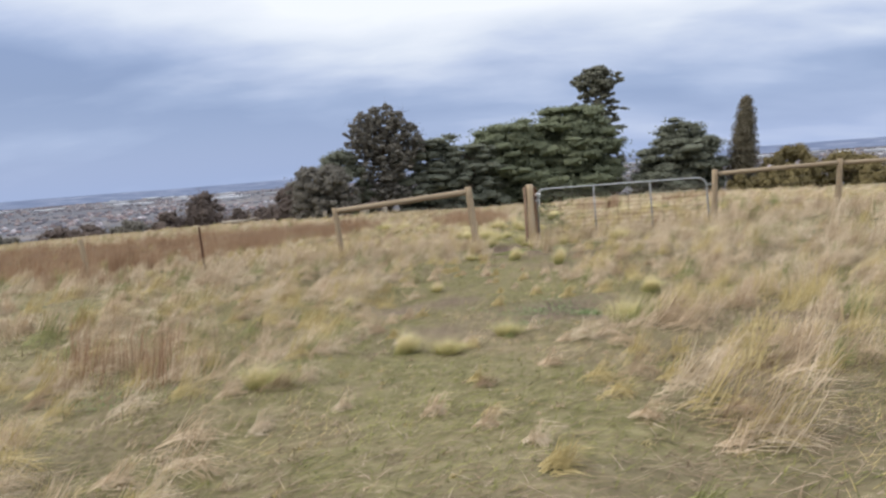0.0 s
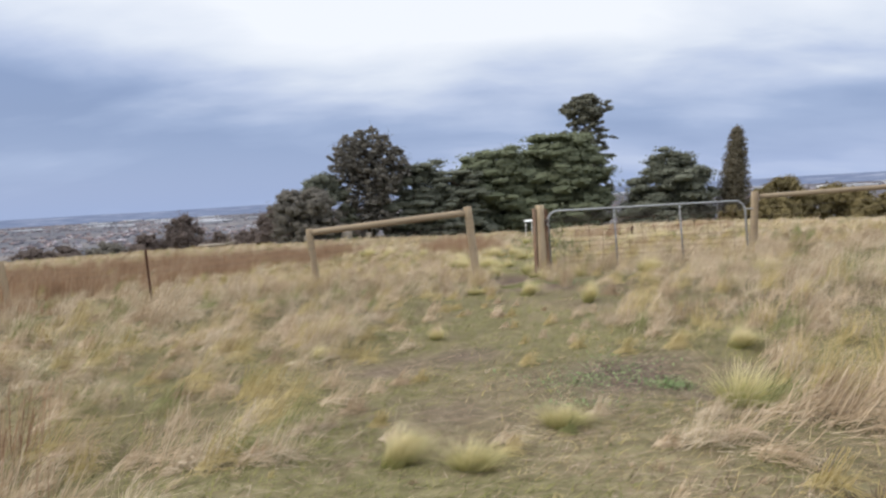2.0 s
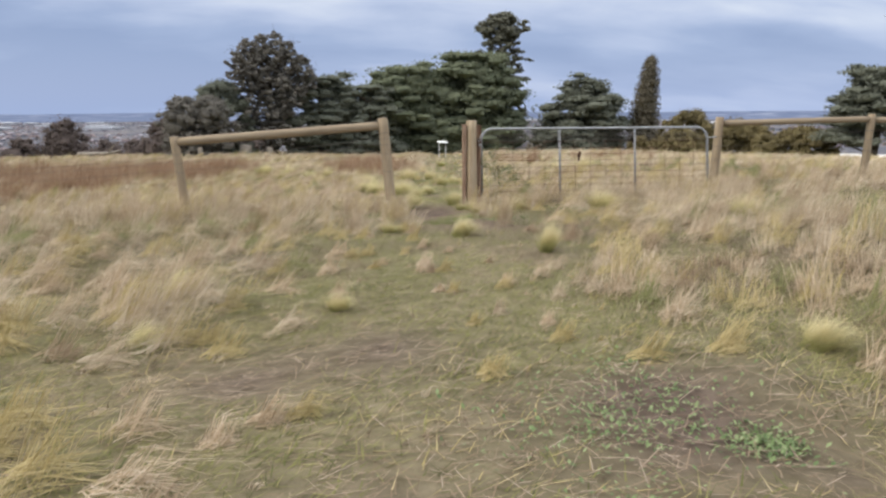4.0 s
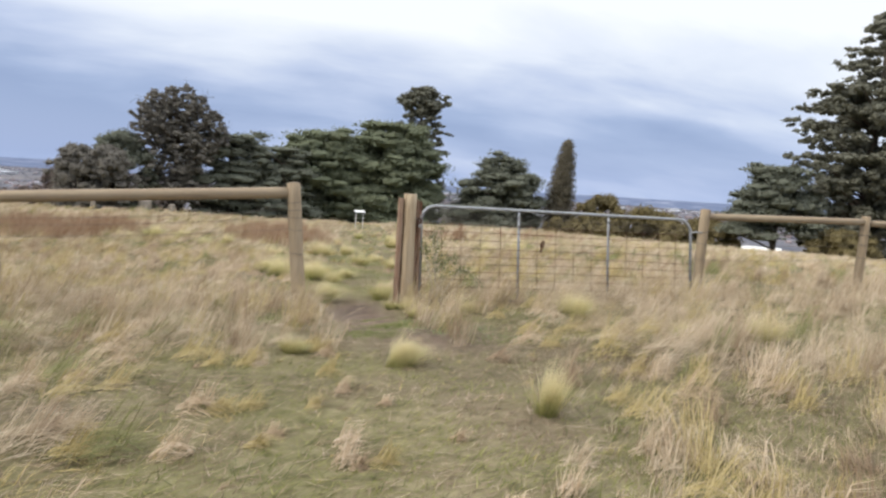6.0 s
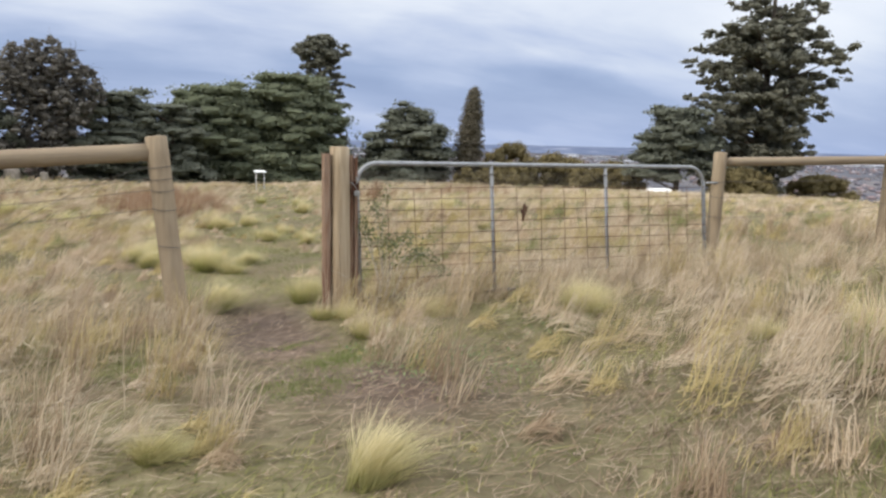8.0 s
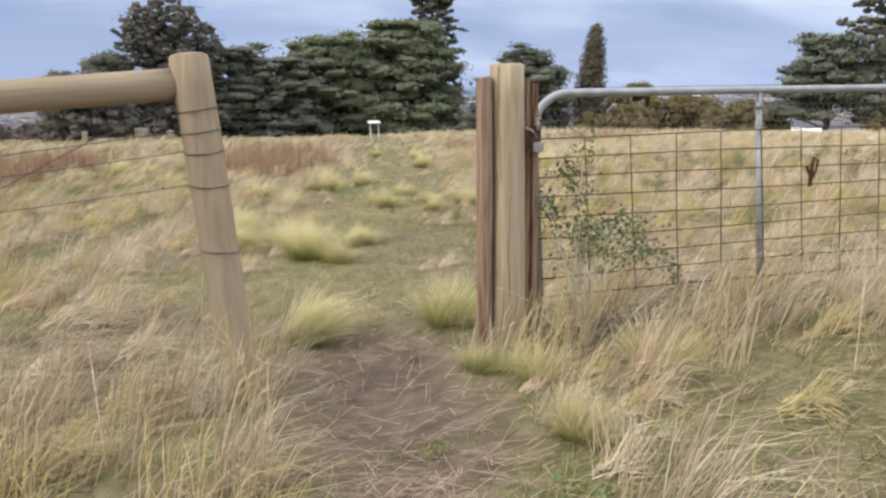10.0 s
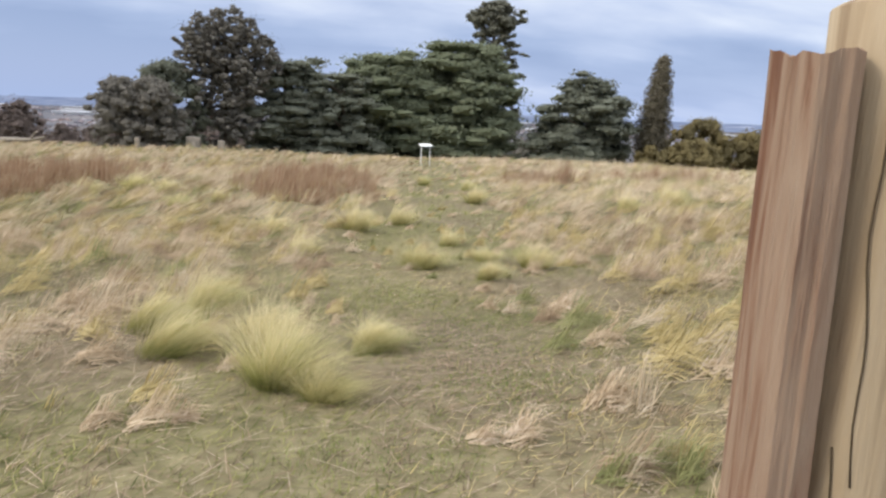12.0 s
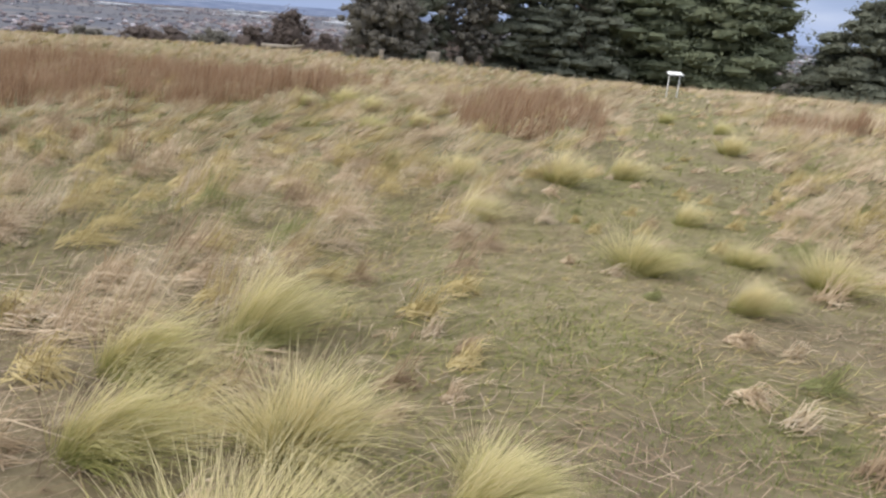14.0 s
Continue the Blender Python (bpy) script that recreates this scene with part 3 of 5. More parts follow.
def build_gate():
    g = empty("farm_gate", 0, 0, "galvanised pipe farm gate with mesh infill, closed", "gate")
    # tilted, foot towards the track, so its uprights look parallel from the walk
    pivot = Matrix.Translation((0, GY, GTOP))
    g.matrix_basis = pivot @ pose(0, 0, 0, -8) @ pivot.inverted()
    bot = GTOP - 1.16
    rad = 0.19

    bm = bmesh.new()
    arc = [(GX0, GY, bot)] + [(GX0 + rad - rad * math.cos(q), GY, GTOP - rad + rad * math.sin(q)) for q in np.linspace(0, math.pi / 2, 9)]
    arc += [(GX1 - rad + rad * math.sin(q), GY, GTOP - rad + rad * math.cos(q)) for q in np.linspace(0, math.pi / 2, 9)] + [(GX1, GY, bot)]
    polyline(bm, arc, 0.021, 12)
    part("top_frame", bm, GALV, g, "pale galvanised pipe with rounded corners")
    bm = bmesh.new()
    tube(bm, (GX0, GY, bot), (GX1, GY, bot), 0.021, sides=12)
    part("bottom_rail", bm, WIRE, g, "dull bottom rail sunk in grass")
    for x in (GX0 + (GX1 - GX0) * 0.335, GX0 + (GX1 - GX0) * 0.668):
        bm = bmesh.new()
        tube(bm, (x, GY, bot), (x, GY, GTOP), 0.017, sides=12)
        up = part("upright", bm, GALV, g)
        bm = bmesh.new()
        tube(bm, (x, GY, GTOP - 0.10), (x, GY, GTOP - 0.07), 0.021, sides=12)
        part("collar", bm, GALV, up)
    # woven field mesh
    yw = GY - 0.024
    tops = [GTOP - 0.215 - 0.098 * i for i in range(9)]
    for i, z in enumerate(tops):
        bm = bmesh.new()
        polyline(bm, [(x, yw, z + 0.006 * math.sin(x * 2.1 + i)) for x in np.linspace(GX0, GX1, 15)], 0.0030, 5)
        part("mesh_wire", bm, RUST, g)
    nv = 15
    for i in range(1, nv):
        x = GX0 + (GX1 - GX0) * i / nv
        bm = bmesh.new()
        polyline(bm, [(x + 0.006 * math.sin(i * 1.7 + z * 3), yw - 0.004, z) for z in np.linspace(tops[0] + 0.005, tops[-1], 6)], 0.0030, 5)
        part("mesh_wire", bm, RUST, g)
    # hexagonal netting along the top
    verts, faces = [], []

    def seg(p, q):
        d = Vector(q) - Vector(p)
        s = d.cross(Vector((0, 1, 0))).normalized() * 0.0013
        o = Vector((0, 0.002, 0))
        k = len(verts)
        for c in (Vector(p), Vector(q)):
            verts.extend([tuple(c + s), tuple(c - s), tuple(c + o)])
        for a, b in ((0, 1), (1, 2), (2, 0)):
            faces.append((k + a, k + b, k + b + 3, k + a + 3))

    hx, hz = 0.036, 0.030
    z1, rowsn = GTOP - 0.068, 5
    cols = int((GX1 - GX0 - 0.1) / hx)
    for rr in range(rowsn):
        z = z1 - rr * hz
        off = 0.5 * hx if rr % 2 else 0
        for c in range(cols):
            x = GX0 + 0.05 + c * hx + off
            w = 0.008 * math.sin(x * 4.3)
            seg((x, yw, z + w), (x + hx / 2, yw, z - hz * 0.4 + w))
            seg((x + hx / 2, yw, z - hz * 0.4 + w), (x + hx, yw, z + w))
            seg((x + hx / 2, yw, z - hz * 0.4 + w), (x + hx / 2, yw, z - hz + w))
    part("wire_netting", mesh_from("wire_netting", np.array(verts), np.array(faces), WIRE), None, g, "dull grey hexagonal wire netting")
    # hinge strap to the far post
    for z in (GTOP - 0.17, bot + 0.12):
        bm = bmesh.new()
        tube(bm, (GX1 - 0.02, GY, z), (6.23, 15.68, z), 0.010, sides=8)
        part("hinge_strap", bm, GALV, g)


build_fences()
build_gate_post()
build_gate()


# ---- trees ----
def leaf_cloud(rng, pads, density, size, flat=0.5, aspect=1.6, shell=0.45):
    """Many small leaf sprays spread through flattened pads; returns verts and faces."""
    P, N = [], []
    for cx, cy, cz, rx, ry, rz in pads:
        area = 4 * math.pi * (((rx * ry) ** 1.6 + (rx * rz) ** 1.6 + (ry * rz) ** 1.6) / 3) ** (1 / 1.6)
        n = max(12, int(area * density))
        d = rng.normal(size=(n, 3))
        d /= np.linalg.norm(d, axis=1, keepdims=True)
        d[:, 2] = np.where(d[:, 2] < -0.35, -d[:, 2] * 0.6, d[:, 2])
        rr = (shell + (1.15 - shell) * rng.random(n) ** 0.7 + 0.10 * rng.random(n) ** 4)[:, None]
        P.append(d * rr * (rx, ry, rz) + (cx, cy, cz))
        N.append(d / np.array([rx, ry, rz]))
    P, N = np.concatenate(P), np.concatenate(N)
    N /= np.linalg.norm(N, axis=1, keepdims=True)
    N = N * (1 - flat) + np.array([0, 0, 1]) * flat + rng.normal(size=N.shape) * 0.35
    N /= np.linalg.norm(N, axis=1, keepdims=True)
    n = len(P)
    r = rng.normal(size=(n, 3))
    T = np.cross(N, r)
    T /= np.linalg.norm(T, axis=1, keepdims=True)
    B = np.cross(N, T)
    s = (size * (0.55 + 0.9 * rng.random(n)))[:, None]
    V = np.stack([P - T * s * aspect / 2, P + B * s / 2 - N * s * 0.12, P + T * s * aspect / 2, P - B * s / 2 - N * s * 0.12], 1).reshape(-1, 3)
    k = np.arange(n)[:, None] * 4
    F = np.concatenate([k + [0, 1, 2], k + [0, 2, 3]], 1).reshape(-1, 3)
    return V, F


def hearts(rng, pads, nu=9, nv=5):
    """Lumpy dense hearts that close each pad of sprays."""
    n = len(pads)
    P = np.array(pads)
    u = np.linspace(0, 2 * np.pi, nu, endpoint=False)
    v = np.linspace(-1.25, 1.45, nv)
    U, W = np.meshgrid(u, v, indexing="ij")
    D = np.stack([np.cos(W) * np.cos(U), np.cos(W) * np.sin(U), np.sin(W)], -1).reshape(-1, 3)
    k = len(D)
    s = 0.40 + 0.42 * rng.random((n, k, 1))
    V = P[:, None, :3] + D[None] * P[:, None, 3:] * s
    F = []
    for i in range(nu):
        for j in range(nv - 1):
            a, b = i * nv + j, ((i + 1) % nu) * nv + j
            F += [(a, b, b + 1), (a, b + 1, a + 1)]
    F = (np.arange(n)[:, None, None] * k + np.array(F)[None]).reshape(-1, 3)
    return V.reshape(-1, 3), F


def limb(bm, pts, r0, r1, sides=7):
    pts = [Vector(p) for p in pts]
    rows = []
    for i, p in enumerate(pts):
        d = (pts[min(i + 1, len(pts) - 1)] - pts[max(i - 1, 0)]).normalized()
        s = d.orthogonal().normalized()
        t = d.cross(s)
        r = r0 + (r1 - r0) * i / (len(pts) - 1)
        rows.append([bm.verts.new(p + (s * math.cos(2 * math.pi * k / sides) + t * math.sin(2 * math.pi * k / sides)) * r) for k in range(sides)])
    for p, q in zip(rows, rows[1:]):
        for k in range(sides):
            f = bm.faces.new((p[k], p[(k + 1) % sides], q[(k + 1) % sides], q[k]))
            f.smooth = True


def tree(name, x, y, label, pads, trunk_h, trunk_r, leaf_mat, density, size, seed, bark=None, flat=0.5, aspect=1.6, limbs=10, twigs=0, lean=0.0, group=""):
    """A tree: tapered trunk with limbs to its foliage pads, and a crown of small sprays. Pads are relative to the foot."""
    rng = np.random.default_rng(seed)
    root = empty(name, 0, 0, label, "tree" if "shrub" not in name else "shrub", group)
    root.location = (x, y, ground_z(x, y) - 0.2)
    root.scale.z = 1 + float(fall(x, y)) / trunk_h
    bm = bmesh.new()
    n = 8
    pts = [(lean * f + 0.12 * math.sin(f * 5 + seed), 0.12 * math.cos(f * 4 + seed), trunk_h * f) for f in np.linspace(0, 1, n)]
    limb(bm, pts, trunk_r, trunk_r * 0.25, 10)
    part("trunk", bm, bark or BARK, root)
    order = rng.permutation(len(pads))[:limbs]
    for i in order:
        bm = bmesh.new()
        cx, cy, cz = pads[i][:3]
        h = min(trunk_h * 0.92, max(trunk_h * 0.12, cz - math.hypot(cx, cy) * 0.45))
        o = Vector((lean * h / trunk_h, 0, h))
        e = Vector((cx, cy, cz))
        limb(bm, [o, o.lerp(e, 0.35) + Vector((0, 0, 0.12)), o.lerp(e, 0.7), e], trunk_r * 0.32, 0.03, 6)
        part("limb", bm, bark or BARK, root)
    bm = bmesh.new()
    for i in range(twigs):
        cx, cy, cz, rx, ry, rz = pads[rng.integers(len(pads))]
        a = Vector((cx, cy, cz))
        d = Vector(rng.normal(size=3)) + Vector((0.6, 0, 0.7))
        e = a + d.normalized() * (max(rx, rz) * 1.5)
        m = a.lerp(e, 0.6) + Vector(rng.normal(size=3)) * 0.15
        limb(bm, [a, m, e], 0.05, 0.012, 5)
        for _ in range(3):
            q = m.lerp(e, rng.random())
            limb(bm, [q, q + Vector(rng.normal(size=3)) * 0.25 + Vector((0, 0, 0.2)), q + Vector(rng.normal(size=3)) * 0.45 + Vector((0, 0, 0.3))], 0.022, 0.008, 4)
    if twigs:
        tagged(part("bare_twigs", bm, BARK, root, "leafless grey twigs"), kind="stuff")
    else:
        bm.free()
    V, F = leaf_cloud(rng, pads, density * 0.48, size * 0.72, flat, aspect, 0.42)
    HV, HF = hearts(rng, pads)
    part("crown", mesh_from("crown", np.concatenate([V, HV]), np.concatenate([F, HF + len(V)]), leaf_mat), None, root)
    return root


def layered_pads(rng, h, radius, n, low=0.12, top_r=0.25, lean_x=0.0):
    """Wide flat plates, broad below and narrowing upward, as old cypress and cedar grow."""
    out = []
    n = int(n * 1.7)
    for i in range(n):
        f = low + (1 - low) * (i + rng.random()) / n
        reach = radius * (1 - (1 - top_r) * max(0, (f - 0.25) / 0.75) ** 1.7)
        a = rng.random() * 6.283
        d = reach * math.sqrt(rng.random()) * 0.85
        s = reach * (0.16 + 0.22 * rng.random())
        out.append((d * math.cos(a) + lean_x * f, d * math.sin(a) * 0.8, h * f - 0.25 * d / radius + 0.3 * rng.normal(), s * (0.8 + 0.5 * rng.random()), s * 0.9, s * 0.26 + 0.16))
    out.append((lean_x, 0, h * 0.97, radius * top_r, radius * top_r, h * 0.03 + 0.2))
    return out


def round_pads(rng, h, radius, n, low=0.2, squash=0.8):
    out = []
    for i in range(int(n * 2.2)):
        f = low + (1 - low) * rng.random()
        prof = math.sin(math.pi * min(1, 0.12 + 0.88 * ((f - low) / (1 - low)) ** 0.95)) ** 0.40
        a, d = rng.random() * 6.283, radius * prof * math.sqrt(rng.random()) * 0.8
        s = radius * (0.12 + 0.16 * rng.random())
        d *= 1.12
        out.append((d * math.cos(a), d * math.sin(a), h * f - s * 0.4, s * (0.8 + 0.5 * rng.random()), s, s * squash))
    return out


def bush_pads(rng, h, radius, n):
    """A full rounded bush: one large heart under many small sprays."""
    return round_pads(rng, h, radius, n, 0.0, 0.8) + [(0, 0, h * 0.42, radius * 1.05, radius * 1.05, h * 0.62), (0.3 * radius, 0, h * 0.3, radius, radius, h * 0.5), (-0.3 * radius, 0, h * 0.3, radius, radius, h * 0.5)]


def lump_pads(rng, lumps):
    """Separate rounded masses, as an old gum carries its leaves at the ends of its limbs."""
    return [(p[0] + cx, p[1] + 1.2 * rng.normal(), p[2] + cz - q, p[3], p[4], p[5]) for cx, cz, s in lumps for q in [s + 0.3] for p in round_pads(rng, 2 * q, q, int(14 + 13 * q), 0.0, 0.75)]


def tuft(rng, out, x, y, z, r):
    """A limb's bunched end: a few small rounded sprays."""
    for _ in range(3):
        q = r * (0.55 + 0.35 * rng.random())
        out.append((x + 0.55 * r * rng.normal(), y + 0.55 * r * rng.normal(), z + 0.28 * r * rng.normal(), q * 1.15, q * 1.15, q * 0.72))


def bunya_pads(rng, h):
    """Whorls of drooping limbs with bunched ends, under a rounded dome; the trunk shows between the whorls."""
    out = []
    for cz, cr in ((0.985, 1.6), (0.96, 2.7), (0.93, 3.2), (0.90, 3.1), (0.87, 2.5), (0.84, 2.1)):   # the dome
        for k in range(int(5 + 4 * cr)):
            a, d = 6.283 * rng.random(), cr * math.sqrt(rng.random())
            tuft(rng, out, d * math.cos(a), d * math.sin(a), h * cz + 0.2 * rng.normal() - 0.05 * d * d, 0.62)
    f = 0.80
    while f > 0.05:
        reach = float(np.interp(f, (0.1, 0.5, 0.68, 0.715, 0.74, 0.77, 0.80, 0.86), (3.2, 2.8, 2.9, 4.3, 3.3, 2.4, 2.2, 2.2)))
        m = 6 if f > 0.6 else 8
        for k in range(m):
            a = 6.283 * (k + rng.random() * 0.7) / m
            rr = reach * (0.70 + 0.38 * rng.random())
            tuft(rng, out, rr * math.cos(a), rr * math.sin(a), h * f - 0.05 * rr + 0.22 * rng.normal(), 0.55)
            tuft(rng, out, rr * 0.5 * math.cos(a), rr * 0.5 * math.sin(a), h * f + 0.15, 0.5)
        f -= 0.047
    return out


def hoop_pads(rng, h, right):
    """A tall open pine: tufted limbs in irregular whorls, fuller below, with the trunk bare near the tip. right: the side on which it is narrower low down."""
    out = []
    f = 0.985
    while f > 0.07:
        near = float(np.interp(f, (0.1, 0.2, 0.32, 0.40, 0.54, 0.60, 0.67, 0.72, 0.78, 0.86, 0.93, 0.99), (4.2, 4.6, 6.3, 5.2, 8.3, 7.2, 5.6, 5.2, 6.2, 4.6, 3.4, 1.5)))
        far = float(np.interp(f, (0.1, 0.3, 0.45, 0.54, 0.67, 0.78, 0.86, 0.93, 0.99), (7.5, 8.0, 8.4, 8.8, 7.2, 4.6, 3.6, 1.9, 1.0)))
        m = 3 if f > 0.88 else 5 if f > 0.72 else 9
        for k in range(m):
            a = 6.283 * (k + rng.random() * 0.8) / m
            side = 0.5 + 0.5 * (math.cos(a) * right[0] + math.sin(a) * right[1])
            rr = (1.08 * near * side + 1.12 * far * (1 - side)) * (0.55 + 0.55 * rng.random())
            z = h * f + 0.75 * rng.normal()
            for q in ((1.0, 0.62) if f > 0.72 else (1.0, 0.72, 0.42)):
                tuft(rng, out, rr * q * math.cos(a), rr * q * math.sin(a), z + 0.06 * rr * q, 0.70 + 0.35 * rng.random())
        f -= 0.030 if f < 0.7 else 0.042
    return out


def build_trees():
    r = np.random.default_rng(5)
    tree("bunya_pine", 23.2, 98.3, "tall dark bunya pine with a domed crown", bunya_pads(r, 18.0), 17.6, 0.42, CONIFER, 9, 0.30, 1, limbs=70, aspect=2.2)
    column = []
    for i in range(80):
        f = i / 79
        w = float(np.interp(f, (0, 0.08, 0.3, 0.5, 0.72, 0.88, 0.96, 1.0), (1.25, 1.5, 1.72, 1.62, 1.30, 1.0, 0.80, 0.50))) + 0.05 * r.normal()
        column.append((0.9 * f - 0.3 + 0.05 * r.normal(), 0.06 * r.normal(), 0.3 + 10.75 * f, w, w, 0.42))
    tree("italian_cypress", 36.8, 83.2, "tall narrow columnar cypress", column, 10.3, 0.25, COLUMN, 26, 0.18, 2, limbs=2, flat=0.10, aspect=2.0, lean=0.7)
    tree("cedar", 30.4, 85.2, "dark flat-topped layered conifer", layered_pads(r, 8.5, 6.7, 120, 0.0, 0.40), 7.6, 0.4, CYPRESS_DK, 15, 0.23, 3, limbs=16, flat=0.6, aspect=2.0)
    # row of old cypresses, grown into one another
    tree("cypress_tree", -1.0, 88.5, "dark green rounded cypress in a row", layered_pads(r, 8.7, 6.0, 110, 0.03, 0.62), 7.4, 0.4, CYPRESS_DK, 8, 0.28, 4, limbs=14, flat=0.4, group="old cypress row")
    tree("cypress_tree", 4.8, 87.0, "lower dense cypress between taller ones", layered_pads(r, 7.4, 4.6, 80, 0.03, 0.6), 6.0, 0.35, CYPRESS_DK, 8, 0.28, 18, limbs=10, flat=0.4, group="old cypress row")
    tree("cypress_tree", 10.0, 91.0, "broad spreading old cypress with layered plates", layered_pads(r, 9.9, 7.6, 160, 0.03, 0.60), 9.0, 0.55, CYPRESS, 6.5, 0.28, 5, limbs=18, flat=0.55, aspect=2.0, group="old cypress row")
    tree("cypress_tree", 17.6, 90.0, "broad spreading old cypress, tallest of the row", layered_pads(r, 11.5, 7.2, 170, 0.03, 0.62), 10.4, 0.55, CYPRESS, 6.5, 0.28, 6, limbs=18, flat=0.55, aspect=2.0, group="old cypress row")
    tree("gum_tree", -6.3, 85.0, "tall grey-green gum with bare twigs on top", lump_pads(r, ((-3.2, 9.6, 1.1), (-2.9, 8.0, 0.9), (-2.1, 10.9, 1.1), (-0.6, 11.6, 1.0), (0.9, 11.9, 0.9), (2.2, 11.0, 0.9), (-0.6, 9.9, 1.6), (1.6, 9.7, 1.4), (3.6, 9.6, 0.9), (0.6, 8.2, 1.6), (2.8, 8.0, 1.3), (4.4, 8.2, 0.7), (-1.8, 8.7, 1.2), (-1.4, 6.9, 1.4), (1.2, 6.4, 1.6), (3.1, 6.5, 0.9), (-0.2, 5.0, 1.7), (-1.9, 3.6, 1.5), (1.4, 3.2, 1.7), (0.0, 2.2, 1.4))), 11.6, 0.42, GUMLEAF, 10, 0.27, 7, bark=BARK, limbs=60, twigs=60, flat=0.3)
    tree("cypress_tree", -11.2, 84.0, "dark dense round-headed tree", round_pads(r, 7.9, 4.0, 80, 0.0), 6.0, 0.3, CYPRESS_DK, 20, 0.23, 8, limbs=10, flat=0.35)
    tree("gum_tree", -14.6, 80.5, "low dense grey-green gum with a pale trunk", round_pads(r, 6.2, 3.0, 60, 0.08), 5.0, 0.20, GUMLEAF, 20, 0.22, 9, bark=BARK_PALE, limbs=12, flat=0.3)
    tree("gum_tree", -11.7, 79.0, "low leafy gum beside a taller one", round_pads(r, 6.1, 2.8, 55, 0.08), 4.5, 0.2, GUMLEAF, 20, 0.22, 10, bark=BARK_PALE, limbs=10, flat=0.3)
    # big pine beyond the fence on the town side
    tree("hoop_pine", 73.8, 74.4, "large dark hoop pine with tufted limbs", hoop_pads(r, 29.5, (0.66, -0.75)), 29.3, 0.62, CONIFER, 3.3, 0.48, 11, limbs=90, aspect=1.8)
    tree("cedar", 61.5, 75.5, "dark layered cedar beside a taller pine", layered_pads(r, 10.0, 7.4, 90, 0.30, 0.55), 8.5, 0.4, CYPRESS_DK, 11, 0.28, 12, limbs=24, flat=0.6, aspect=2.0)
    # shrubs on the edge of the hill
    for i, (sx, sy, sh, sr, lab) in enumerate(((43.4, 85.0, 4.9, 4.4, "dense olive-brown shrub at the hill's edge"), (39.6, 80.0, 2.6, 3.4, "low olive-green shrub below a column cypress"), (50.5, 85.0, 3.9, 5.0, "broad olive and brown shrub"), (57.0, 82.0, 3.2, 4.6, "low olive shrub under a pine"), (66.0, 70.0, 3.0, 4.6, "low olive shrub under a pine"), (82.0, 72.0, 3.0, 4.6, "low olive shrub under a pine"), (34.5, 78.5, 1.5, 1.7, "small olive shrub in long grass"))):
        tree("shrub", sx, sy, lab, round_pads(r, sh, sr, 46, 0.0, 0.7), sh * 0.6, 0.15, OLIVE, 11, 0.24, 33 + i, limbs=6)
    tree("round_shrub", -70.0, 208.0, "round brown-leaved tree standing alone", bush_pads(r, 15.5, 6.6, 70), 12.0, 0.3, BUSHLEAF, 2.4, 0.55, 16, limbs=8)
    tree("round_shrub", -40.0, 196.0, "brown twiggy bare-topped rounded shrub", bush_pads(r, 14.0, 6.5, 60), 9.0, 0.25, BUSHLEAF, 2.4, 0.55, 17, limbs=8, twigs=14)
    for i, (sx, sy, sh, sr) in enumerate(((-80, 206, 11, 7), (-90, 202, 9.5, 7), (-101, 200, 9, 7), (-112, 204, 9.5, 8), (-126, 200, 8.5, 8), (-140, 200, 8.5, 8), (-156, 195, 9, 9), (-172, 195, 9, 9), (-58, 203, 9.5, 6), (-49, 200, 9, 6), (-30, 192, 11, 7), (-20, 188, 10, 7), (30, 200, 9, 8), (60, 190, 9, 8))):
        tree("shrub", sx, sy, "low dark scrub along the slope", bush_pads(r, sh, sr, 26), sh * 0.6, 0.2, GUMLEAF if i % 3 == 1 else BUSHLEAF, 1.5, 0.65, 50 + i, limbs=5, group="scrub line")


build_trees()


# ---- grasses ----
def blades(rng, x, y, h, w, lean_dir, lean, curl=0.6, z=None):
    """Ribbons of grass: root, one bend and a pointed tip."""
    n = len(x)
    z = height(x, y) - 0.01 if z is None else z
    a = rng.random(n) * 6.283
    fx, fy = np.cos(a), np.sin(a)
    dx, dy = np.cos(lean_dir), np.sin(lean_dir)
    mx, my, mz = x + dx * lean * h * 0.35, y + dy * lean * h * 0.35, z + h * np.sqrt(np.clip(1 - lean ** 2 * 0.6, 0.06, 1)) * 0.62
    tx, ty, tz = x + dx * lean * h * (0.75 + 0.4 * curl), y + dy * lean * h * (0.75 + 0.4 * curl), z + h * np.clip(1.0 - lean * curl * 0.85, 0.10, 1)
    V = np.empty((n, 5, 3))
    for k, (px, py, pz, ww) in enumerate(((x, y, z, -w), (x, y, z, w), (mx, my, mz, -w * 0.8), (mx, my, mz, w * 0.8), (tx, ty, tz, w * 0))):
        V[:, k, 0], V[:, k, 1], V[:, k, 2] = px + fx * ww / 2, py + fy * ww / 2, pz
    k = np.arange(n)[:, None] * 5
    F = np.concatenate([k + [0, 1, 3], k + [0, 3, 2], k + [2, 3, 4]], 1).reshape(-1, 3)
    return V.reshape(-1, 3), F


